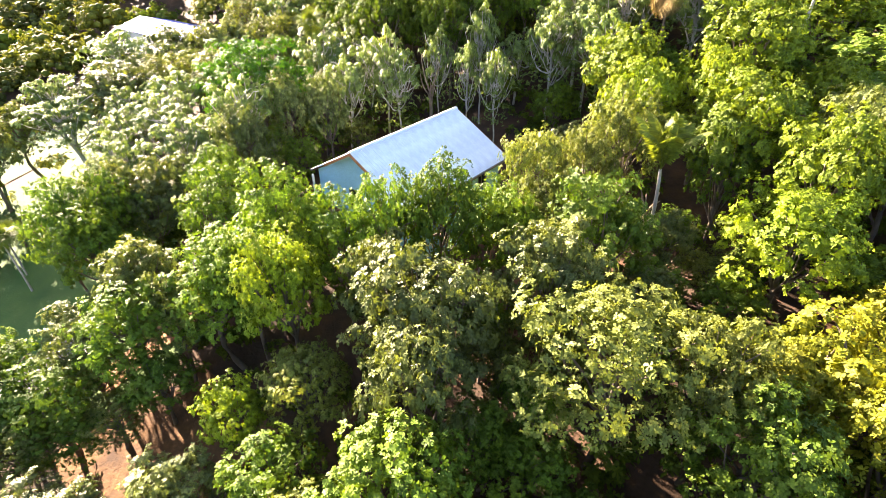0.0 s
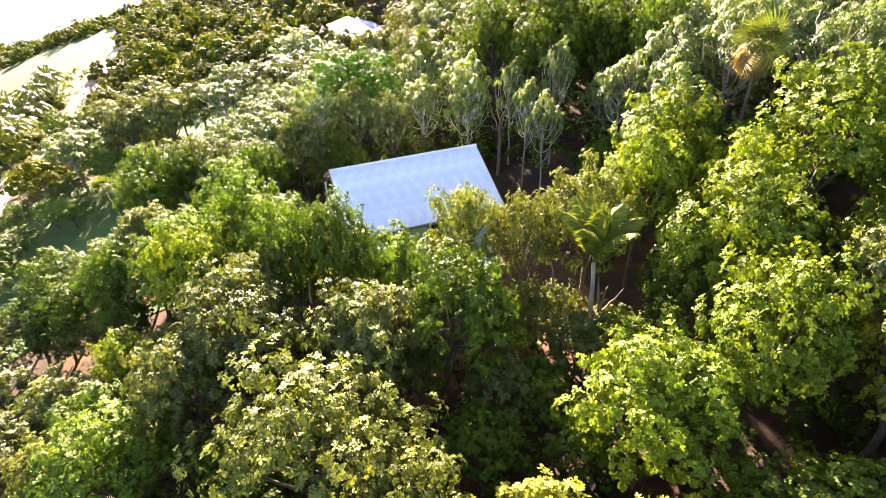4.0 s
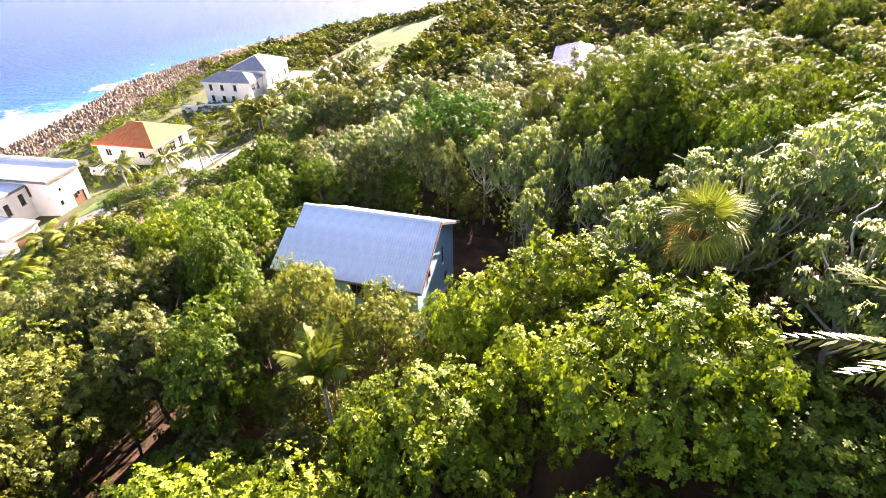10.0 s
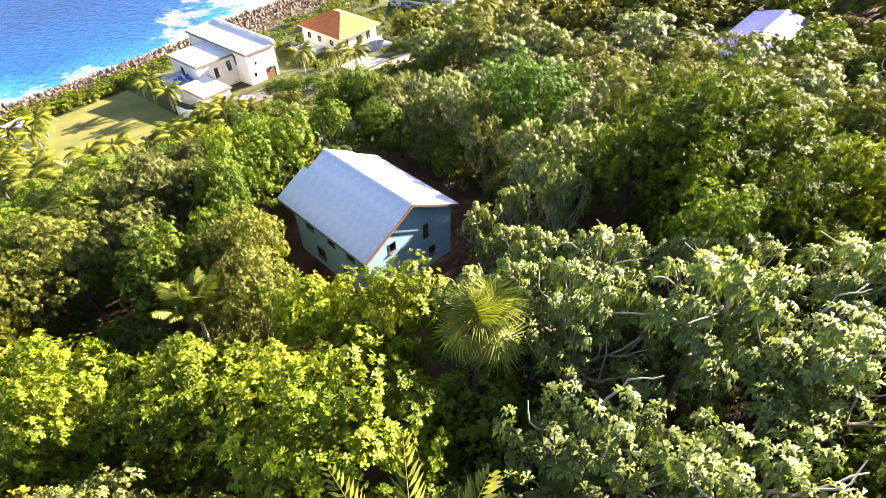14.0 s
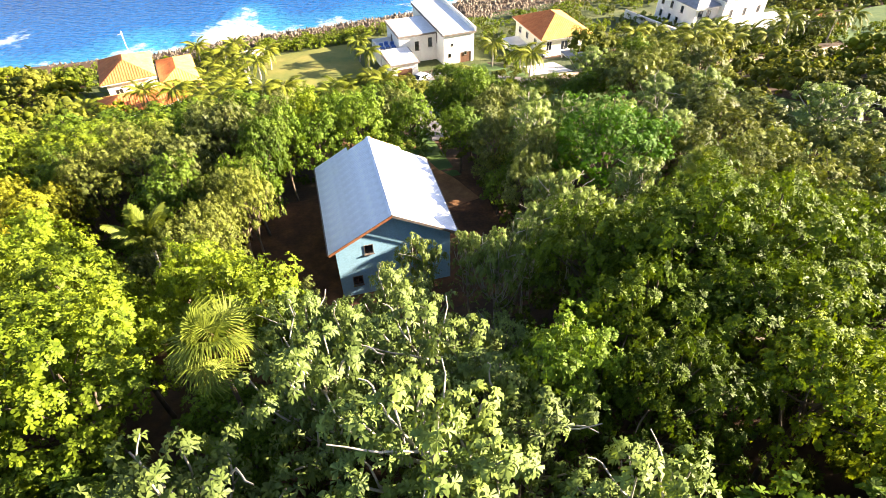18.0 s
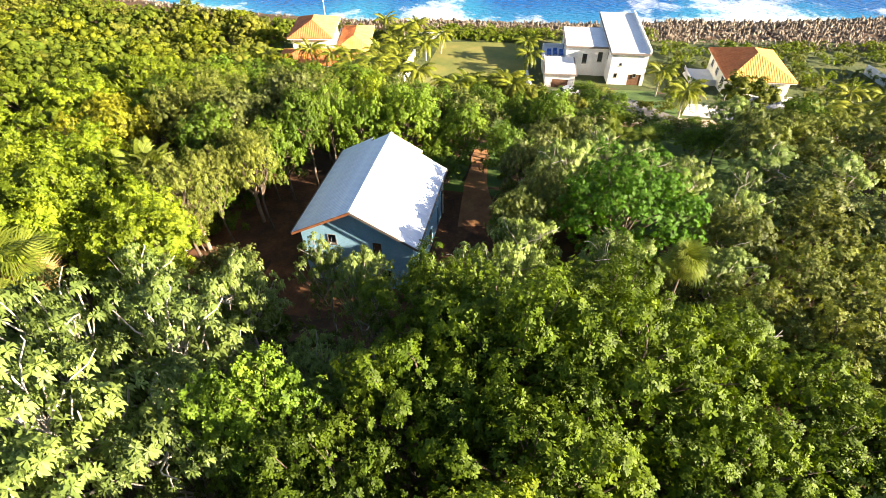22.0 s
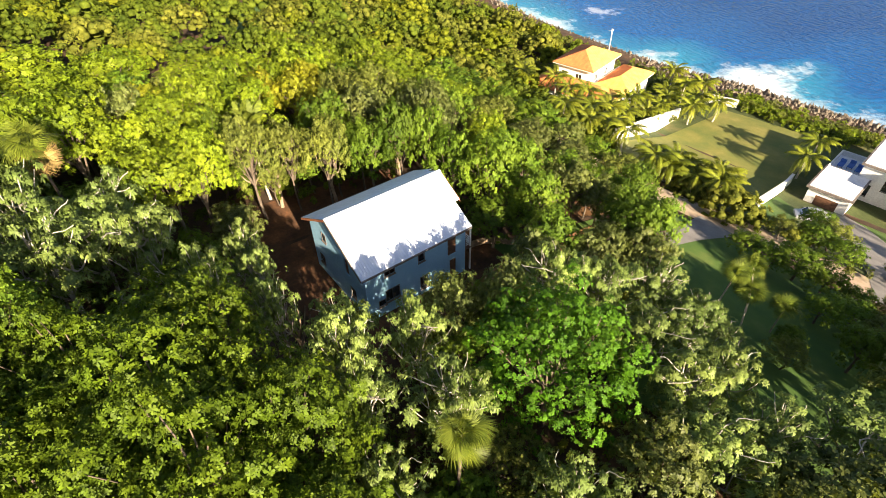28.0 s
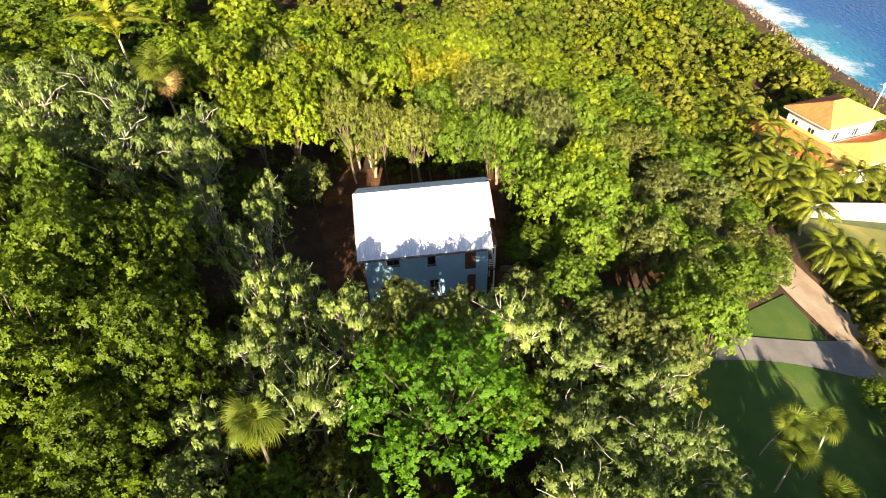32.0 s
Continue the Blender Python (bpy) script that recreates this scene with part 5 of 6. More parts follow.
NEAR = [
    # seaward and west of the house
    (-19.9, 10.2, 9.9, 3.8, "olive"), (-12.6, 12.6, 9.7, 3.1, "grey"), (-15.6, 7.4, 9.6, 2.6, "grey"), (-14.0, 15.2, 8.6, 2.3, "grey"), (-16.0, 18.6, 7.0, 2.9, "green"),
    (-23.6, 8.6, 9.0, 2.3, "olive"), (-27.2, 4.6, 8.4, 2.8, "yellow"), (-29.8, 7.0, 8.2, 2.4, "yellow"), (-29.0, 0.8, 9.0, 2.2, "yellow"), (-25.6, 6.6, 7.4, 2.0, "yellow"),
    (-8.7, 7.0, 11.1, 2.1, "green"), (-7.2, 9.2, 10.5, 2.0, "green"), (-4.8, 14.8, 8.8, 2.3, "bright"), (-2.0, 15.0, 8.4, 2.4, "green"), (-9.0, 11.8, 8.4, 2.2, "grey"),
    (-10.0, -0.2, 10.9, 2.1, "olive"), (-12.4, 1.8, 9.6, 1.9, "olive"), (-10.0, 4.4, 9.0, 2.2, "green"), (-15.8, 2.5, 10.3, 2.7, "green"),
    (-13.0, -6.2, 12.1, 2.6, "olive"), (-12.4, -2.8, 10.6, 1.8, "olive"),
    (-23.9, -2.4, 10.2, 3.2, "bright"), (-24.2, -7.3, 12.5, 2.8, "bright"), (-19.0, -11.0, 12.9, 3.5, "bright"), (-18.8, -8.2, 10.8, 1.9, "green"), (-9.3, -14.6, 13.7, 3.2, "bright"),
    (-12.0, -11.0, 12.6, 2.7, "bright"), (-15.6, -14.6, 13.4, 2.6, "bright"), (-16.5, -19.3, 16.9, 3.9, "bright"), (-22.2, -17.6, 12.8, 2.4, "bright"), (-24.4, -13.6, 12.5, 2.4, "grey"), (-27.0, -11.6, 11.4, 2.6, "yellow"),
    (-26.0, 10.4, 8.2, 2.6, "green"), (-22.0, 19.2, 5.2, 2.6, "green"), (-16.4, 26.6, 3.0, 2.8, "olive"), (-18.4, 30.2, 1.8, 2.8, "green"), (4.6, 18.2, 5.9, 2.3, "grey"), (1.0, 18.4, 5.4, 1.9, "olive"), (-3.6, 27.6, 1.2, 2.4, "grey"), (2.4, 27.0, 0.6, 2.2, "olive"), (-9.4, 26.4, 2.0, 2.6, "grey"), (-10.6, 20.6, 3.6, 2.2, "green"), (-8.4, 17.0, 4.8, 2.0, "olive"),
    (-13.4, 21.8, 4.0, 2.0, "olive"), (-6.8, 23.4, 1.8, 2.0, "grey"), (0.4, 23.0, 0.4, 1.7, "olive"), (-6.4, 19.6, 3.4, 1.6, "bright"), (6.2, 25.6, 3.0, 2.3, "green"), (4.2, 30.6, 0.6, 2.0, "green"), (0.0, 33.2, -1.0, 2.2, "olive"), (-4.5, 33.4, -1.0, 2.3, "green"), (-9.0, 32.6, 0.0, 2.5, "grey"), (-21.4, 15.0, 3.4, 1.8, "green"),
    # low growth round the leaning palm and beside the yard
    (-18.4, -0.6, 4.4, 1.8, "green"), (-17.4, -6.0, 5.0, 1.8, "green"), (-20.0, 3.4, 4.4, 1.9, "green"), (-20.6, -4.0, 4.0, 1.7, "olive"), (-14.4, -0.2, 5.6, 1.6, "green"), (-15.6, 5.0, 6.2, 1.5, "olive"), (-14.6, -4.2, 5.4, 1.3, "olive"), (-17.8, -3.0, 6.2, 1.6, "grey"), (-15.0, -1.8, 6.8, 1.6, "olive"), (-18.4, 1.8, 5.6, 1.7, "grey"),
    (-17.2, 11.4, 4.4, 1.9, "green"), (-15.0, 10.4, 5.2, 1.7, "olive"), (-18.8, 14.0, 3.8, 1.9, "green"), (-16.4, 14.0, 4.4, 1.7, "green"), (-17.6, 8.6, 5.0, 1.6, "olive"), (-13.2, 9.4, 5.4, 1.5, "green"), (-22.4, -0.4, 5.0, 1.8, "green"), (-23.0, -5.0, 5.6, 1.8, "green"),
    (4.6, 26.4, 0.8, 1.9, "green"), (3.2, 22.4, 1.8, 1.9, "olive"), (-0.6, 20.6, 2.4, 1.8, "green"), (1.4, 25.0, 0.4, 1.8, "green"),
    (18.0, 12.4, 6.3, 2.2, "cecropia"), (21.8, 11.2, 6.1, 2.0, "cecropia"), (25.5, 8.8, 6.3, 2.2, "cecropia"), (29.6, 6.6, 6.9, 2.2, "cecropia"), (15.4, 14.8, 6.6, 2.2, "grey"),
    (10.9, 1.6, 5.4, 1.5, "green"), (10.8, -4.8, 5.0, 1.5, "olive"), (11.0, 4.6, 5.0, 1.5, "olive"), (13.2, -3.0, 6.0, 1.8, "green"), (13.4, 2.6, 6.0, 1.8, "green"),
    (-11.6, 4.2, 9.0, 1.9, "green"),
    (22.6, 15.8, 0.6, 1.9, "cecropia"), (20.6, 14.8, 3.0, 1.9, "cecropia"), (25.6, 21.6, -1.4, 1.3, "green"), (26.4, 19.2, -0.8, 1.5, "olive"),
    # pale-limbed trees up the slope
    (-6.4, -17.8, 13.8, 2.4, "cecropia"), (-1.4, -17.2, 13.8, 2.4, "cecropia"), (-5.6, -23.2, 17.3, 3.0, "cecropia"), (-1.4, -22.0, 15.6, 3.2, "cecropia"), (-3.6, -19.8, 14.4, 2.6, "cecropia"),
    (-10.4, -26.8, 17.0, 3.3, "cecropia"), (-2.6, -27.0, 18.0, 3.3, "cecropia"), (1.8, -26.2, 16.6, 2.6, "cecropia"), (-1.5, -31.0, 17.2, 3.4, "cecropia"), (3.8, -30.6, 17.0, 2.8, "cecropia"), (-8.6, -31.2, 17.6, 3.2, "cecropia"),
    (4.6, -15.2, 13.6, 1.6, "cecropia"), (0.6, -11.8, 11.0, 1.5, "cecropia"), (3.9, -12.0, 11.2, 1.2, "cecropia"), (7.6, -12.6, 11.6, 1.6, "cecropia"),
    # the great dark spreading trees
    (3.9, -24.4, 17.2, 2.4, "green"), (7.4, -26.8, 17.9, 2.8, "mango"), (13.0, -28.2, 17.2, 2.9, "dome"),
    (12.6, -19.6, 18.0, 4.4, "mango"), (17.4, -19.8, 17.8, 4.2, "mango"), (9.6, -17.0, 15.9, 3.4, "mango"), (16.6, -15.2, 15.8, 3.5, "mango"), (9.2, -22.4, 16.9, 3.3, "mango"), (14.6, -24.0, 17.0, 3.8, "mango"),
    (21.4, -16.6, 14.6, 3.3, "mango"), (21.4, -22.4, 15.2, 3.6, "mango"), (26.0, -18.5, 14.0, 3.6, "mango"),
    # below the house to the east
    (19.4, -0.8, 11.6, 4.9, "flat"), (12.8, -5.8, 9.9, 2.2, "cecropia"), (12.2, -10.4, 11.4, 2.2, "cecropia"), (18.2, -7.6, 10.6, 2.4, "cecropia"), (15.2, -11.0, 10.2, 2.2, "cecropia"),
    (25.6, -5.6, 9.0, 2.2, "cecropia"), (9.6, -9.4, 9.8, 2.0, "cecropia"), (24.2, -13.2, 10.6, 2.4, "cecropia"), (20.2, -12.8, 10.4, 2.0, "cecropia"), (26.3, -9.4, 9.8, 2.5, "olive"), (30.6, -5.0, 9.0, 2.8, "olive"), (31.0, -12.0, 11.2, 3.2, "olive"),
    (14.6, 3.8, 9.8, 2.5, "cecropia"), (16.4, 8.2, 7.7, 2.7, "cecropia"), (21.2, 7.0, 7.2, 2.7, "cecropia"), (25.0, 5.4, 7.4, 2.6, "cecropia"), (27.0, -1.2, 9.0, 2.6, "grey"), (28.4, 2.4, 7.8, 2.6, "cecropia"), (13.0, 11.6, 6.8, 2.3, "grey"), (12.2, 13.8, 5.6, 2.2, "grey"),
    (11.8, 5.8, 8.8, 2.0, "grey"), (11.6, -2.4, 9.2, 1.9, "grey"), (13.6, 0.4, 9.8, 2.0, "grey"), (12.6, 16.2, 7.2, 2.2, "green"), (13.2, 18.8, 7.0, 2.3, "green"), (10.2, 18.4, 6.4, 2.3, "green"),
    # between the house and the sea
    (-0.2, 11.4, 9.5, 2.7, "green"), (5.0, 12.4, 7.9, 2.4, "green"), (9.6, 9.6, 7.8, 2.3, "green"), (-4.4, 10.2, 8.8, 2.3, "green"), (-1.0, 16.0, 7.0, 2.8, "green"), (2.0, 20.0, 5.4, 2.8, "green"),
    (2.5, 24.6, 2.4, 2.3, "green"), (5.2, 21.6, 3.2, 2.1, "grey"), (5.0, 28.0, 0.2, 2.0, "green"), (0.6, 31.2, 0.2, 2.2, "olive"),
    (18, 48, -5.8, 2.0, "green"), (20.6, 46.4, -5.4, 2.2, "olive"), (22.6, 43.4, -5.0, 2.0, "green"), (19, 43.8, -5.0, 1.9, "green"), (16.4, 42.6, -5.2, 1.7, "olive"),
    (15.8, 34.0, -3.6, 1.6, "green"), (18.6, 33.9, -3.0, 1.8, "green"), (21.2, 34.4, -2.1, 2.5, "green"), (24, 34.0, -2.8, 2.0, "green"), (26.8, 34.6, -4.8, 1.4, "green"), (29.4, 35.0, -4.8, 1.4, "olive"), (32, 35.6, -5.0, 1.4, "green"),
    (27.4, 30.6, -2.2, 2.0, "green"), (30.6, 29.6, -1.4, 2.2, "olive"), (25.6, 28.6, -1.6, 1.7, "green"), (32.6, 25.4, 1.2, 2.4, "green"), (29.8, 24.2, 1.0, 2.0, "green"),
]


def clear_of(x, y):
    """Whether a place is open ground: the house's clearing, lawns, roads and lots."""
    if -11.5 < x < 10.5 and -9.8 < y < 8.6 or -7 < x < 7 and -13 < y < -8 or -17 < x < -8 and -9 < y < -2:
        return True
    if -14.5 < x < 3 and 17.5 < y < 30 or -25 < x < -17.5 and 13 < y < 17 or -22 < x < -14.5 and -7 < y < 6:
        return True
    if 3.5 < x < 8.5 and y > 0 and y < 24:
        return True
    if 12 < x < 33 and 9 < y < 36 and y > 38 - 1.25 * x:
        return True
    if y > 33 and abs(y - np.interp(x, [-6, 8, 17, 34, 46, 58, 74, 130], [40, 36.5, 37, 41, 43, 38, 36, 32])) < 4.5 and -8 < x < 140:
        return True
    if y > 44 and -17 < x < 62:
        return True
    if y > 51 and -46 < x < -17:
        return True
    if y > 45 and 60 < x < 115:
        return True
    if 90 < x < 150 and 36 < y < 70:
        return True
    if 41 < x < 63 and -16.5 < y < -7:
        return True
    if 5.0 < x < 13.5 and 21 < y < 37 or -3 < x < 6 and 30 < y < 37:
        return True
    if 0 < x < 6.5 and -14 < y < -8:
        return True
    if 40 < x < 58 and 2 < y < 20:
        return True
    if -96 < x < -66 and 14 < y < 32:
        return True
    return False


def species_at(x, y, rng):
    u = rng.random()
    if y > 30:
        return "green" if u < 0.5 else "grey"
    if x < -10 and y > -16:
        return "dome" if u < 0.6 else "bright" if u < 0.75 else "green" if u < 0.92 else "olive"
    if x < -10:
        return "bright" if u < 0.6 else "green"
    if x > 22 and y > -8:
        return "cecropia" if u < 0.3 else "grey" if u < 0.7 else "olive"
    if y < -12:
        return "mango" if u < 0.4 else "olive" if u < 0.7 else "cecropia" if u < 0.85 else "green"
    return "grey" if u < 0.3 else "green" if u < 0.65 else "olive"


def forest():
    placed = [(a, b, r * 0.8) for a, b, _, r, _ in NEAR]
    for i, (x, y, top, r, kind) in enumerate(NEAR):
        tree(kind, x, y, top, r * 1.06, i * 7 + 1)
    rng = np.random.default_rng(11)
    n = 0
    # nearer wood: separate trees
    for _ in range(12000):
        x, y = rng.uniform(-42, 46), rng.uniform(-40, 31)
        if clear_of(x, y):
            continue
        r = rng.uniform(2.7, 4.0) if x > -10 else rng.uniform(3.2, 4.8)
        if any((x - a) ** 2 + (y - b) ** 2 < (0.8 * (r * 0.8 + q)) ** 2 for a, b, q in placed):
            continue
        placed.append((x, y, r * 0.8))
        h = rng.uniform(7.2, 9.6) if y < 22 else rng.uniform(6.0, 7.4)
        if 29 < x and y > 6:
            h = rng.uniform(7.0, 9.0)
        if math.hypot(x, y) < 27:
            h, r = h * 0.72, r * 0.8
        tree(species_at(x, y, rng), x, y, float(ground_z(x, y)) + h, r, n, math.hypot(x, y) < 33)
        n += 1
        if n >= 235:
            break
    # the woods beyond, as masses of crowns, coarser the farther they stand
    temps, coarse = [], []
    for k in range(6):
        r2 = np.random.default_rng(40 + k)
        C, q = lobes(r2, 4.0, 2.6, 34, size=0.25)
        mid = np.array([0, 0, -1.0])
        for total, tuft, cnt, ln, wd, bank in ((420, 4, 5, 0.3, 0.085, temps), (150, 3, 5, 0.47, 0.15, coarse)):
            P, T, M = branch_tips(r2, C, q, total, 0.7, -0.15, tuft, 0.26, mid)
            v, f, n_ = foliage(r2, P, T, M, cnt, ln, wd, 0.85, 0.1, own=0.3)
            cv, cf = cores(r2, C, q, 0.7, 0.7)
            bank.append((*join([(v, f), (cv, cf)]), np.concatenate([n_, np.tile(unit(np.array(ICO)), (len(C), 1))])))
    groups = {"bright": [], "green": [], "olive": [], "grey": []}
    cells = {}
    for a, b, q in placed:
        cells.setdefault((int(a // 10), int(b // 10)), []).append((a, b, q))
    for _ in range(18000):
        x, y = rng.uniform(-190, 250), rng.uniform(-115, 122)
        if -42 < x < 46 and -40 < y < 31:
            continue
        if clear_of(x, y) or y > coast(x) - 15:
            continue
        r = rng.uniform(2.8, 4.4)
        near = math.hypot(x, y) < 62
        if not near:
            r *= 1.25
        ci, cj = int(x // 10), int(y // 10)
        if any((x - a) ** 2 + (y - b) ** 2 < (0.78 * (r * 0.8 + q)) ** 2 for i in (-1, 0, 1) for j in (-1, 0, 1) for a, b, q in cells.get((ci + i, cj + j), ())):
            continue
        cells.setdefault((ci, cj), []).append((x, y, r * 0.8))
        h = rng.uniform(6.0, 9.5) if coast(x) - y > (75 if x < 40 else 100) else rng.uniform(2.5, 4.5)
        if x > 48 and y > -4:
            h *= 0.62
        V, F, S = (temps if near else coarse)[rng.integers(0, 6)]
        a = rng.uniform(0, 6.28)
        s = r / 4.0
        c_, s_ = math.cos(a) * s, math.sin(a) * s
        W = np.stack([V[:, 0] * c_ - V[:, 1] * s_ + x, V[:, 0] * s_ + V[:, 1] * c_ + y, V[:, 2] * s * 1.15 + float(ground_z(x, y)) + h - 3.0], -1)
        u = rng.random()
        key = ("bright" if u < 0.28 else "green" if u < 0.7 else "olive") if x < 20 else ("olive" if u < 0.45 else "grey" if u < 0.7 else "green" if u < 0.9 else "bright")
        groups[key].append((W, F, np.stack([S[:, 0] * math.cos(a) - S[:, 1] * math.sin(a), S[:, 0] * math.sin(a) + S[:, 1] * math.cos(a), S[:, 2]], -1)))
    # undergrowth on the forest floor
    for _ in range(1500):
        x, y = rng.uniform(-50, 55), rng.uniform(-42, 42)
        if clear_of(x, y) and not (-23 < x < -13.5 and -8 < y < 18) and not (-15 < x < -6.5 and 17 < y < 30):
            continue
        C, q = lobes(rng, rng.uniform(0.9, 1.7), 0.9, 4, size=0.55)
        P, N = crown_points(rng, C, q, 26, 0.7, -0.2)
        v, f, n_ = foliage(rng, P, N, N, 6, 0.3, 0.07, 0.85, 0.2)
        groups["green" if x < 15 else "olive"].append((v + [x, y, float(ground_z(x, y)) + rng.uniform(0.6, 2.2)], f, n_))
    for key, lst in groups.items():
        if lst:
            V, F = join([g[:2] for g in lst])
            tagged(new("far_woods", leafy_mesh("far_woods", V, F, np.concatenate([g[2] for g in lst]), FAR_LEAF[key])), "distant dense " + {"bright": "sunlit yellow-green", "green": "green", "olive": "olive-green", "grey": "grey-green"}[key] + " tree crowns", "trees", kind="stuff")


# ---- palms ----


def frond_mesh(length, droop, seed, dense=30, mat_=None, leaflet=0.55):
    """A feather frond: an arching rib with two rows of hanging leaflets."""
    rng = np.random.default_rng(seed)
    k = np.linspace(0, 1, 9)
    rib = np.stack([k * length * (1 - 0.15 * droop * k), 0 * k, np.sin(k * 1.9) * length * 0.28 - droop * length * 0.75 * k**2.2], -1)
    parts_ = [tube(rib, np.linspace(0.035, 0.008, 9), 4)]
    q = np.linspace(0.14, 0.99, dense)
    C = np.stack([np.interp(q, k, rib[:, i]) for i in range(3)], -1)
    T = unit(np.gradient(C, axis=0))
    S = unit(np.cross(T, [[0, 0, 1.0]]))
    V, F = [], []
    for s in (-1, 1):
        ln = leaflet * np.sin(np.pi * (0.12 + 0.8 * q))[:, None] * rng.uniform(0.85, 1.15, (dense, 1)) * length / 2.6
        D = unit(S * s + T * 0.75 - np.array([0, 0, 0.35]) + rng.normal(0, 0.06, (dense, 3)))
        W = T * 0.055 * length / 2.6
        tip = C + D * ln - np.array([0, 0, 0.22]) * ln
        mid = C + D * ln * 0.5 + np.array([0, 0, 0.02])
        o = len(V) * 1
        blk = np.stack([C - W * 0.4, mid - W, tip, mid + W], 1).reshape(-1, 3)
        parts_.append((blk, np.arange(len(blk)).reshape(-1, 4)))
    V, F = join(parts_)
    return mesh_np("frond", V, F, mat_ or LEAF["palm"])


FRONDS = {}


def coconut_palm(x, y, crown_z, length, count, seed, upright=0.5, lowest=90.0, stiff=False, label="coconut palm with arching yellow-green fronds", group="coconut palms"):
    rng = np.random.default_rng(900 + seed)
    z = float(ground_z(x, y))
    p = empty("palm_tree", pose(x, y, z), label, "palm", group)
    h = crown_z - z
    k = np.linspace(0, 1, 8)[:, None]
    lean = rng.normal(0, 0.5, 3) * [1, 1, 0]
    line = np.array([[0, 0, -0.3]]) + k * np.array([0, 0, h + 0.3]) + lean * (1 - k) * k * 1.5
    ring = np.linspace(0.17, 0.1, 8)
    tv, tf = tube(line, ring, 8)
    child("trunk", mesh_np("trunk", tv, tf, PALE_BARK), p)
    for i in range(count):
        key = (round(length, 1), i % 4, stiff)
        if key not in FRONDS:
            FRONDS[key] = frond_mesh(length, 0.08 + 0.1 * (i % 4), 60 + i, 44, LEAF["fan"], 0.7) if stiff else frond_mesh(length, 0.35 + 0.28 * (i % 4), 60 + i)
        f = child("frond", FRONDS[key], p)
        tilt = -(1 - i / count) * 62 * upright * 2 * 0.6 + 14 + rng.normal(0, 6)
        tilt = min(tilt, lowest + 4 * (i % 5))
        f.matrix_basis = pose(0, 0, h, 0, tilt, i * 137.5 + rng.normal(0, 8))
    return p


def fan_leaf(seed):
    rng = np.random.default_rng(seed)
    parts_ = [tube(np.linspace([0, 0, 0], [0.6, 0, 0.1], 4), np.linspace(0.016, 0.01, 4), 4)]
    c = np.array([0.6, 0, 0.1])
    th = np.linspace(-1.8, 1.8, 28)
    for t in th:
        ln = 0.85 * rng.uniform(0.8, 1.1)
        d = np.array([math.cos(t), math.sin(t), -0.05])
        s = np.array([-math.sin(t), math.cos(t), 0]) * 0.022
        v = np.stack([c, c + d * ln * 0.6 + s, c + d * ln - [0, 0, 0.34], c + d * ln * 0.6 - s])
        parts_.append((v, np.array([[0, 1, 2, 3]])))
    return join(parts_)


FAN = {}


def fan_palm(x, y, crown_z, size, seed, dead=True, pale=False, group="fan palms"):
    rng = np.random.default_rng(1300 + seed)
    z = float(ground_z(x, y))
    p = empty("palm_tree", pose(x, y, z), "thatch palm with ragged green head and dry leaf skirt" if dead else "slender fan palm with a pale leaning trunk", "palm", group)
    h = crown_z - z
    lean = 0.25 if dead else 0.8
    k = np.linspace(0, 1, 7)[:, None]
    line = np.array([[0, 0, -0.3]]) + k * np.array([0, 0, h + 0.3]) + k**1.6 * np.array([rng.normal(0, lean), rng.normal(0, lean), 0])
    tv, tf = tube(line, np.linspace(0.12, 0.09, 7) if dead else np.linspace(0.085, 0.06, 7), 7)
    child("trunk", mesh_np("trunk", tv, tf, BARK if dead else PALE_BARK), p)
    if not FAN:
        for i in range(2):
            v, f = fan_leaf(i)
            FAN[i] = mesh_np("fan_leaf", v, f, LEAF["fan"])
            FAN[i + 2] = mesh_np("dry_leaf", v, f, LEAF["thatch"])
            FAN[i + 4] = mesh_np("fan_leaf", v, f, LEAF["palm"])
    o = line[-1]
    n = 36 if pale else 24 if dead else 24
    low, high = (-75, 86) if pale else (-86, 20)
    for i in range(n):
        f = child("fan_leaf", FAN[i % 2 + (4 if pale and i > n // 2 else 0)], p)
        tilt = low + (high - low) * (i / n) + rng.normal(0, 13)
        f.matrix_basis = pose(*o, rng.normal(0, 26), tilt, i * 137.5 + rng.normal(0, 20)) @ Matrix.Scale(size * rng.uniform(0.75, 1.2), 4)
    if dead and not pale:
        for i in range(22):
            f = child("dry_leaf", FAN[2 + i % 2], p, "dry straw-coloured leaf")
            f.matrix_basis = pose(*o, rng.normal(0, 24), 44 + rng.uniform(0, 44), i * 137.5 + 40) @ Matrix.Scale(size * rng.uniform(0.8, 1.1), 4)
    return p


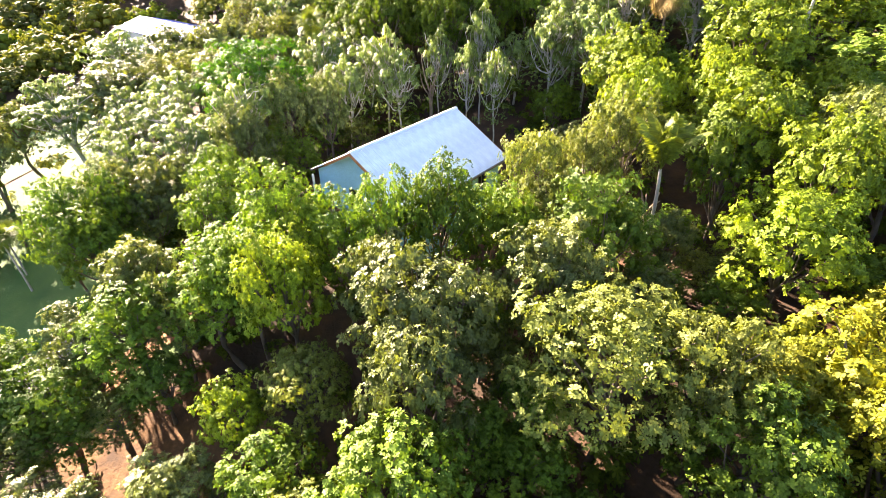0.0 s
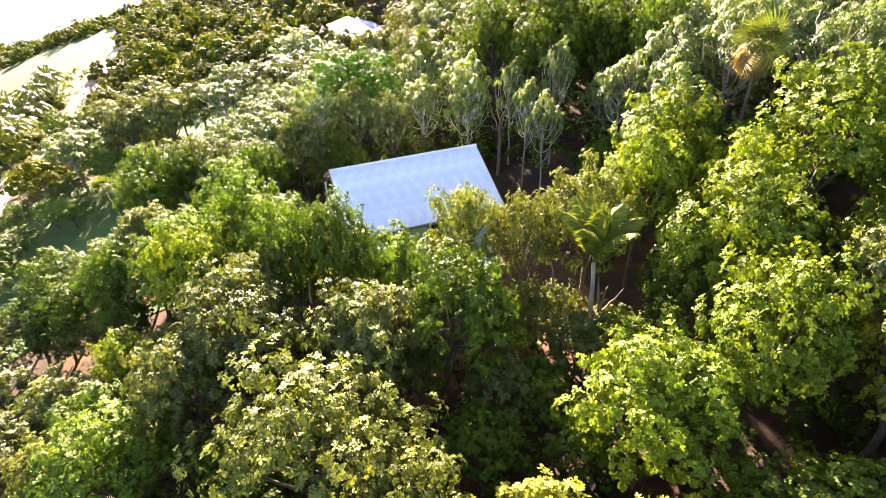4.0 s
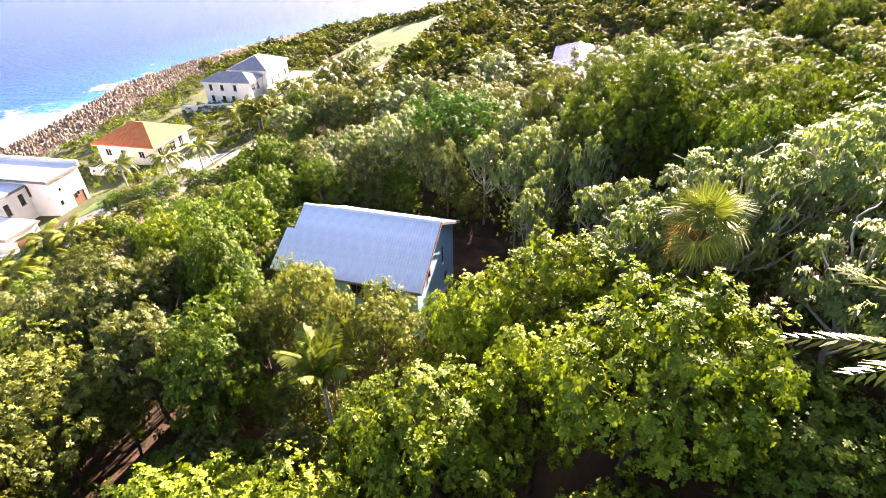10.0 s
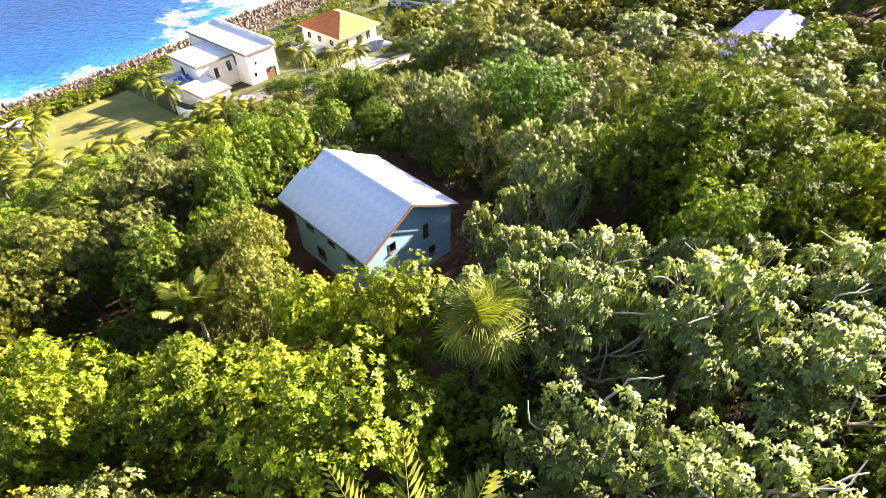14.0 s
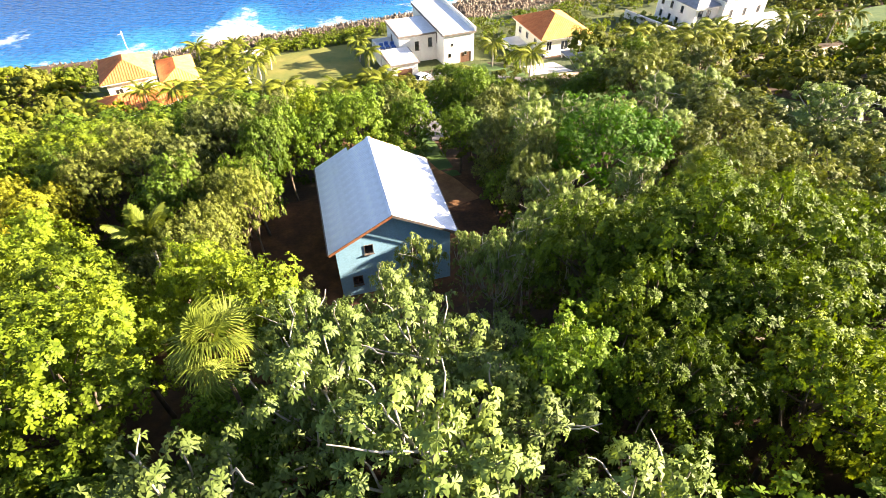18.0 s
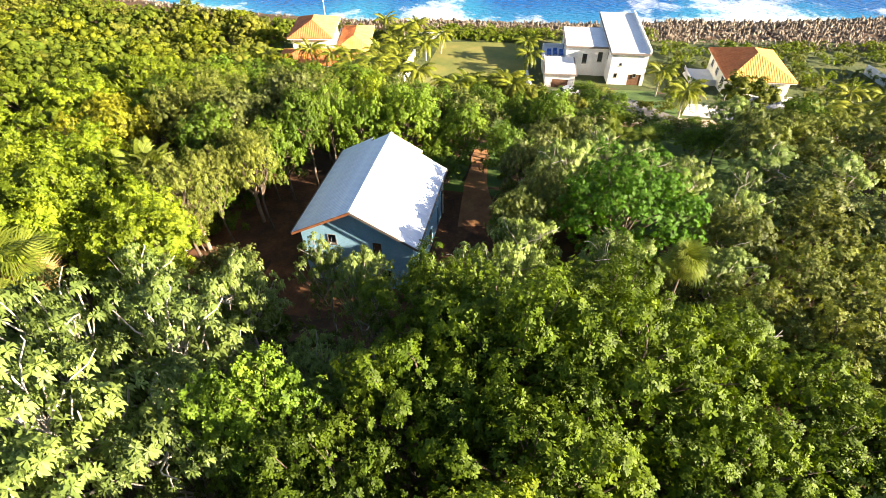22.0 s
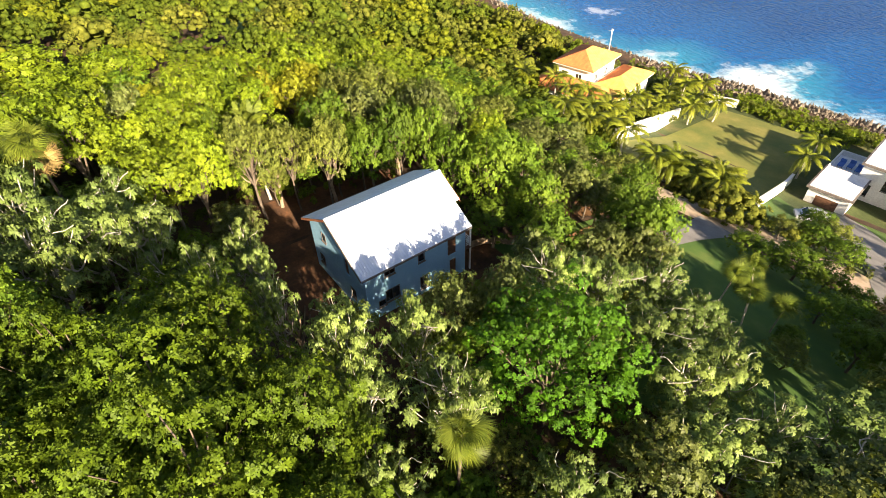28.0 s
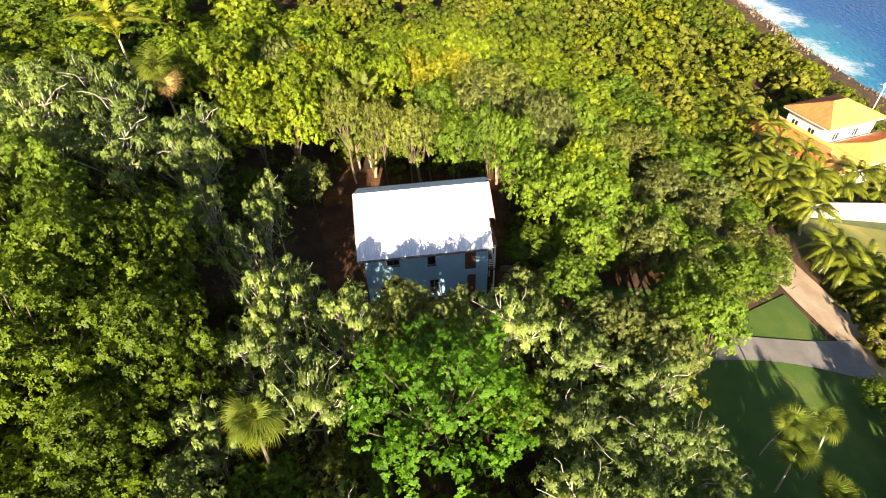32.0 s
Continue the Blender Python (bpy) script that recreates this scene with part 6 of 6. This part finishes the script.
def forked_trunk(x, y, height, seed):
    """A dead tree: a pale trunk that forks into a few crooked bare limbs."""
    rng = np.random.default_rng(2100 + seed)
    t = empty("dead_tree", pose(x, y, float(ground_z(x, y))), "dead tree with pale crooked bare limbs", "tree", "dead trees")
    k = np.linspace(0, 1, 7)[:, None]
    line = k * np.array([rng.normal(0, 0.5), rng.normal(0, 0.5), height * 0.6]) + np.cumsum(rng.normal(0, 0.05, (7, 3)), 0)
    line[0, 2] = -0.3
    tv, tf = tube(line, np.linspace(0.2, 0.13, 7), 8)
    trunk = child("trunk", mesh_np("trunk", tv, tf, DEAD_WOOD), t)
    for i in range(6):
        a = i * 1.05 + rng.normal(0, 0.3)
        s = line[-1 - i % 3]
        e = s + np.array([math.cos(a), math.sin(a), 0]) * rng.uniform(0.7, 1.5) + [0, 0, height * rng.uniform(0.2, 0.42)]
        path = s + (e - s) * k + np.cumsum(rng.normal(0, 0.06, (7, 3)), 0) * np.sin(k * np.pi)
        bv, bf = tube(path, np.linspace(0.1, 0.03, 7), 6)
        child("limb", mesh_np("limb", bv, bf, DEAD_WOOD), trunk)


def palms():
    forked_trunk(-14.2, -4.2, 6.2, 1)
    forked_trunk(-15.6, -5.8, 5.6, 2)
    forked_trunk(-11.6, 8.8, 7.4, 3)
    forked_trunk(-11.6, 0.8, 7.0, 4)
    forked_trunk(7.4, -11.3, 8.6, 5)
    coconut_palm(-16.2, -4.5, 7.9, 3.4, 9, 1, 1.4, -58.0, True)
    coconut_palm(-18.5, -26.5, 15.3, 5.2, 12, 2, 1.4, -56.0)
    fan_palm(-9.6, -20.2, 15.4, 1.45, 1)
    fan_palm(21.5, -9.7, 11.0, 1.05, 2, True, True)
    rng = np.random.default_rng(77)
    lots = [(-20, 62), (-19, 55), (-14, 44), (-8, 45), (0, 46), (6, 46), (-22, 78), (-18, 84), (8, 70), (7, 76), (34.5, 54), (-1.3, 42.5), (2.2, 45.2), (4.2, 44), (5.9, 46.6), (-3.5, 46), (-11, 46), (-17, 48.2), (-18.1, 43), (-16.5, 52), (-21, 50), (-17.5, 58), (-17, 64), (-18, 70), (-22, 84), (-26, 86), (-13.5, 73), (-16, 78), (-19.5, 74), (-23, 70), (-20, 81), (-11.5, 78), (0.5, 43.5), (7.4, 44.2), (31.4, 61), (32.2, 44.5), (-24, 56), (-30, 54), (-25, 52), (-40, 56), (60, 58), (64, 52), (62, 47), (68, 46), (72, 50), (66, 60), (56, 50), (57, 45), (76, 56), (80, 50), (84, 48), (88, 50), (92, 46), (53, 48), (59, 53), (61, 42), (65, 44), (69, 53), (71, 44), (74, 47), (77, 43), (78, 52), (82, 44), (86, 44), (90, 42), (96, 44), (51, 45)]
    for i, (x, y) in enumerate(lots):
        coconut_palm(x, y, float(ground_z(x, y)) + rng.uniform(2.6, 4.6), 3.3, 20, 10 + i, rng.uniform(0.4, 0.7), 90.0, False, "coconut palm in a garden by the shore", "garden palms")
    for i, (x, y) in enumerate([(19.7, 21.1), (22.3, 20.6), (21.5, 23.4), (23.9, 23.2)]):
        fan_palm(x, y, float(ground_z(x, y)) + rng.uniform(3.9, 4.8), 1.0, 30 + i, False, False, "slender fan palms")


# ---- shore ----


def rocks():
    """Jagged ironshore along the water, as one mass of sharp stones."""
    rng = np.random.default_rng(5)
    V, F, o = [], [], 0
    for i in range(17000):
        x = rng.uniform(-130, 235) if i % 3 == 0 else rng.uniform(-60, 130)
        d = rng.uniform(-2.5, float(np.interp(x, [-130, -40, 20, 34, 60, 120], [5, 9, 11, 16, 23, 22])))
        y = float(coast(x)) - d
        base = -22.3 + np.clip(d, 0, 3) * 1.15
        s = rng.uniform(0.3, 0.8) if rng.random() < 0.75 else rng.uniform(0.9, 1.7)
        h = rng.uniform(0.5, 1.8) if s < 0.85 else rng.uniform(0.5, 1.2)
        k = 5
        th = np.sort(rng.uniform(0, 2 * np.pi, k))
        ring = np.stack([x + np.cos(th) * s, y + np.sin(th) * s, base + 0 * th - 0.4], -1)
        ring2 = np.stack([x + np.cos(th + 0.3) * s * 0.5, y + np.sin(th + 0.3) * s * 0.5, base + h * rng.uniform(0.4, 0.8, k)], -1)
        tip = np.array([[x + rng.normal(0, 0.2), y + rng.normal(0, 0.2), base + h]])
        V.append(np.concatenate([ring, ring2, tip]))
        for i in range(k):
            j = (i + 1) % k
            F += [(o + i, o + j, o + k + j, o + k + i), (o + k + i, o + k + j, o + 2 * k, o + 2 * k)]
        o += 2 * k + 1
    tagged(new("rocky_shore", mesh_np("rocky_shore", np.concatenate(V), F, ROCK)), "jagged dark brown coral rock along the sea", "rocks", kind="stuff")


def shrubs():
    """Low sea-grape scrub between the lots and the rocks."""
    rng = np.random.default_rng(8)
    for key, cnt in (("bright", 850), ("olive", 750)):
        lst = []
        for _ in range(cnt):
            x = rng.uniform(-110, 200)
            d = rng.uniform(11, 24) if not 5 < x < 35 else rng.uniform(11, 16)
            if x > 35:
                d += 9
            if rng.random() < 0.55:
                x = rng.uniform(-46, 112)
                d = float(coast(x)) - rng.uniform(41, 84)
            y = float(coast(x)) - d
            if -15 < x < 11 and 46 < y < 88 or 82 < x < 106 and 60 < y < 88 or 9 < x < 33 and 48 < y < 92 or 39 < x < 58 and 57 < y < 82 or -42 < x < -20 and 56 < y < 80:
                continue
            if abs(y - np.interp(x, [-6, 8, 17, 34, 46, 58, 74, 130], [40, 36.5, 37, 41, 43, 38, 36, 32])) < 4.5 or 32 < x < 43 and 44 < y < 58:
                continue
            C, q = lobes(rng, rng.uniform(1.0, 1.8), 1.0, 5, size=0.55)
            P, N = crown_points(rng, C, q, 50, 0.7, -0.2)
            v, f = leaves(rng, P, N, 6, 0.34, 0.11, 0.8, 0.1)
            lst.append((v + [x, y, float(ground_z(x, y)) + 0.6], f))
        # a dense strip between the lawn's end and the rocks
        for i in range(60 if key == "bright" else 25):
            x = rng.uniform(-14, 10)
            y = rng.uniform(88.5, 95.5)
            C, q = lobes(rng, rng.uniform(1.0, 1.7), 0.9, 5, size=0.55)
            P, N = crown_points(rng, C, q, 60, 0.7, -0.2)
            v, f = leaves(rng, P, N, 6, 0.3, 0.1, 0.8, 0.1)
            lst.append((v + [x, y, float(ground_z(x, y)) + 0.5], f))
        V, F = join(lst)
        tagged(new("shore_scrub", mesh_np("shore_scrub", V, F, LEAF[key])), "low dense shore scrub beside the rocks", "shrubs", kind="stuff")


def car(m, paint, label):
    c = empty("car", m, label, "car", "parked cars")
    bm = bmesh.new()
    prof = [(-2.1, 0.35), (-2.15, 0.8), (-1.3, 0.95), (-0.75, 1.45), (0.9, 1.5), (1.55, 1.0), (2.1, 0.9), (2.15, 0.4)]
    a = [bm.verts.new((x, -0.85 + (0.12 if z > 1.2 else 0), z)) for x, z in prof]
    b = [bm.verts.new((x, 0.85 - (0.12 if z > 1.2 else 0), z)) for x, z in prof]
    bm.faces.new(a)
    bm.faces.new(b[::-1])
    for i in range(len(prof)):
        j = (i + 1) % len(prof)
        bm.faces.new((a[i], b[i], b[j], a[j]))
    bmesh.ops.recalc_face_normals(bm, faces=bm.faces[:])
    bmesh.ops.bevel(bm, geom=bm.edges[:], offset=0.05, segments=2, affect="EDGES")
    body = part("body", bm, paint, c)
    for y in (-0.87, 0.85):
        part("side_window", boxes((-0.6, 0.15, y, y + 0.02, 1.0, 1.36), (0.22, 1.1, y, y + 0.02, 1.0, 1.36)), GLASS, body)
    part("windscreen", boxes((0, 0.75, -0.68, 0.68, 0, 0.02), m=pose(-1.27, 0, 0.97, 0, -42, 0)), GLASS, body)
    for x in (-1.35, 1.35):
        for y in (-0.88, 0.72):
            bm = bmesh.new()
            bmesh.ops.create_cone(bm, cap_ends=True, segments=16, radius1=0.34, radius2=0.34, depth=0.2, matrix=pose(x, y + 0.08, 0.34, 90, 0, 0))
            w = part("wheel", bm, RUBBER, c)
            bm = bmesh.new()
            bmesh.ops.create_cone(bm, cap_ends=True, segments=12, radius1=0.2, radius2=0.2, depth=0.24, matrix=pose(x, y + 0.08, 0.34, 90, 0, 0))
            part("rim", bm, GALV, w)


forest()
palms()
rocks()
shrubs()
car(pose(15.6, 55.6, float(ground_z(15.6, 55.6)) + 0.16, 0, 0, 35), CAR_PAINT, "silver estate car parked on a driveway")
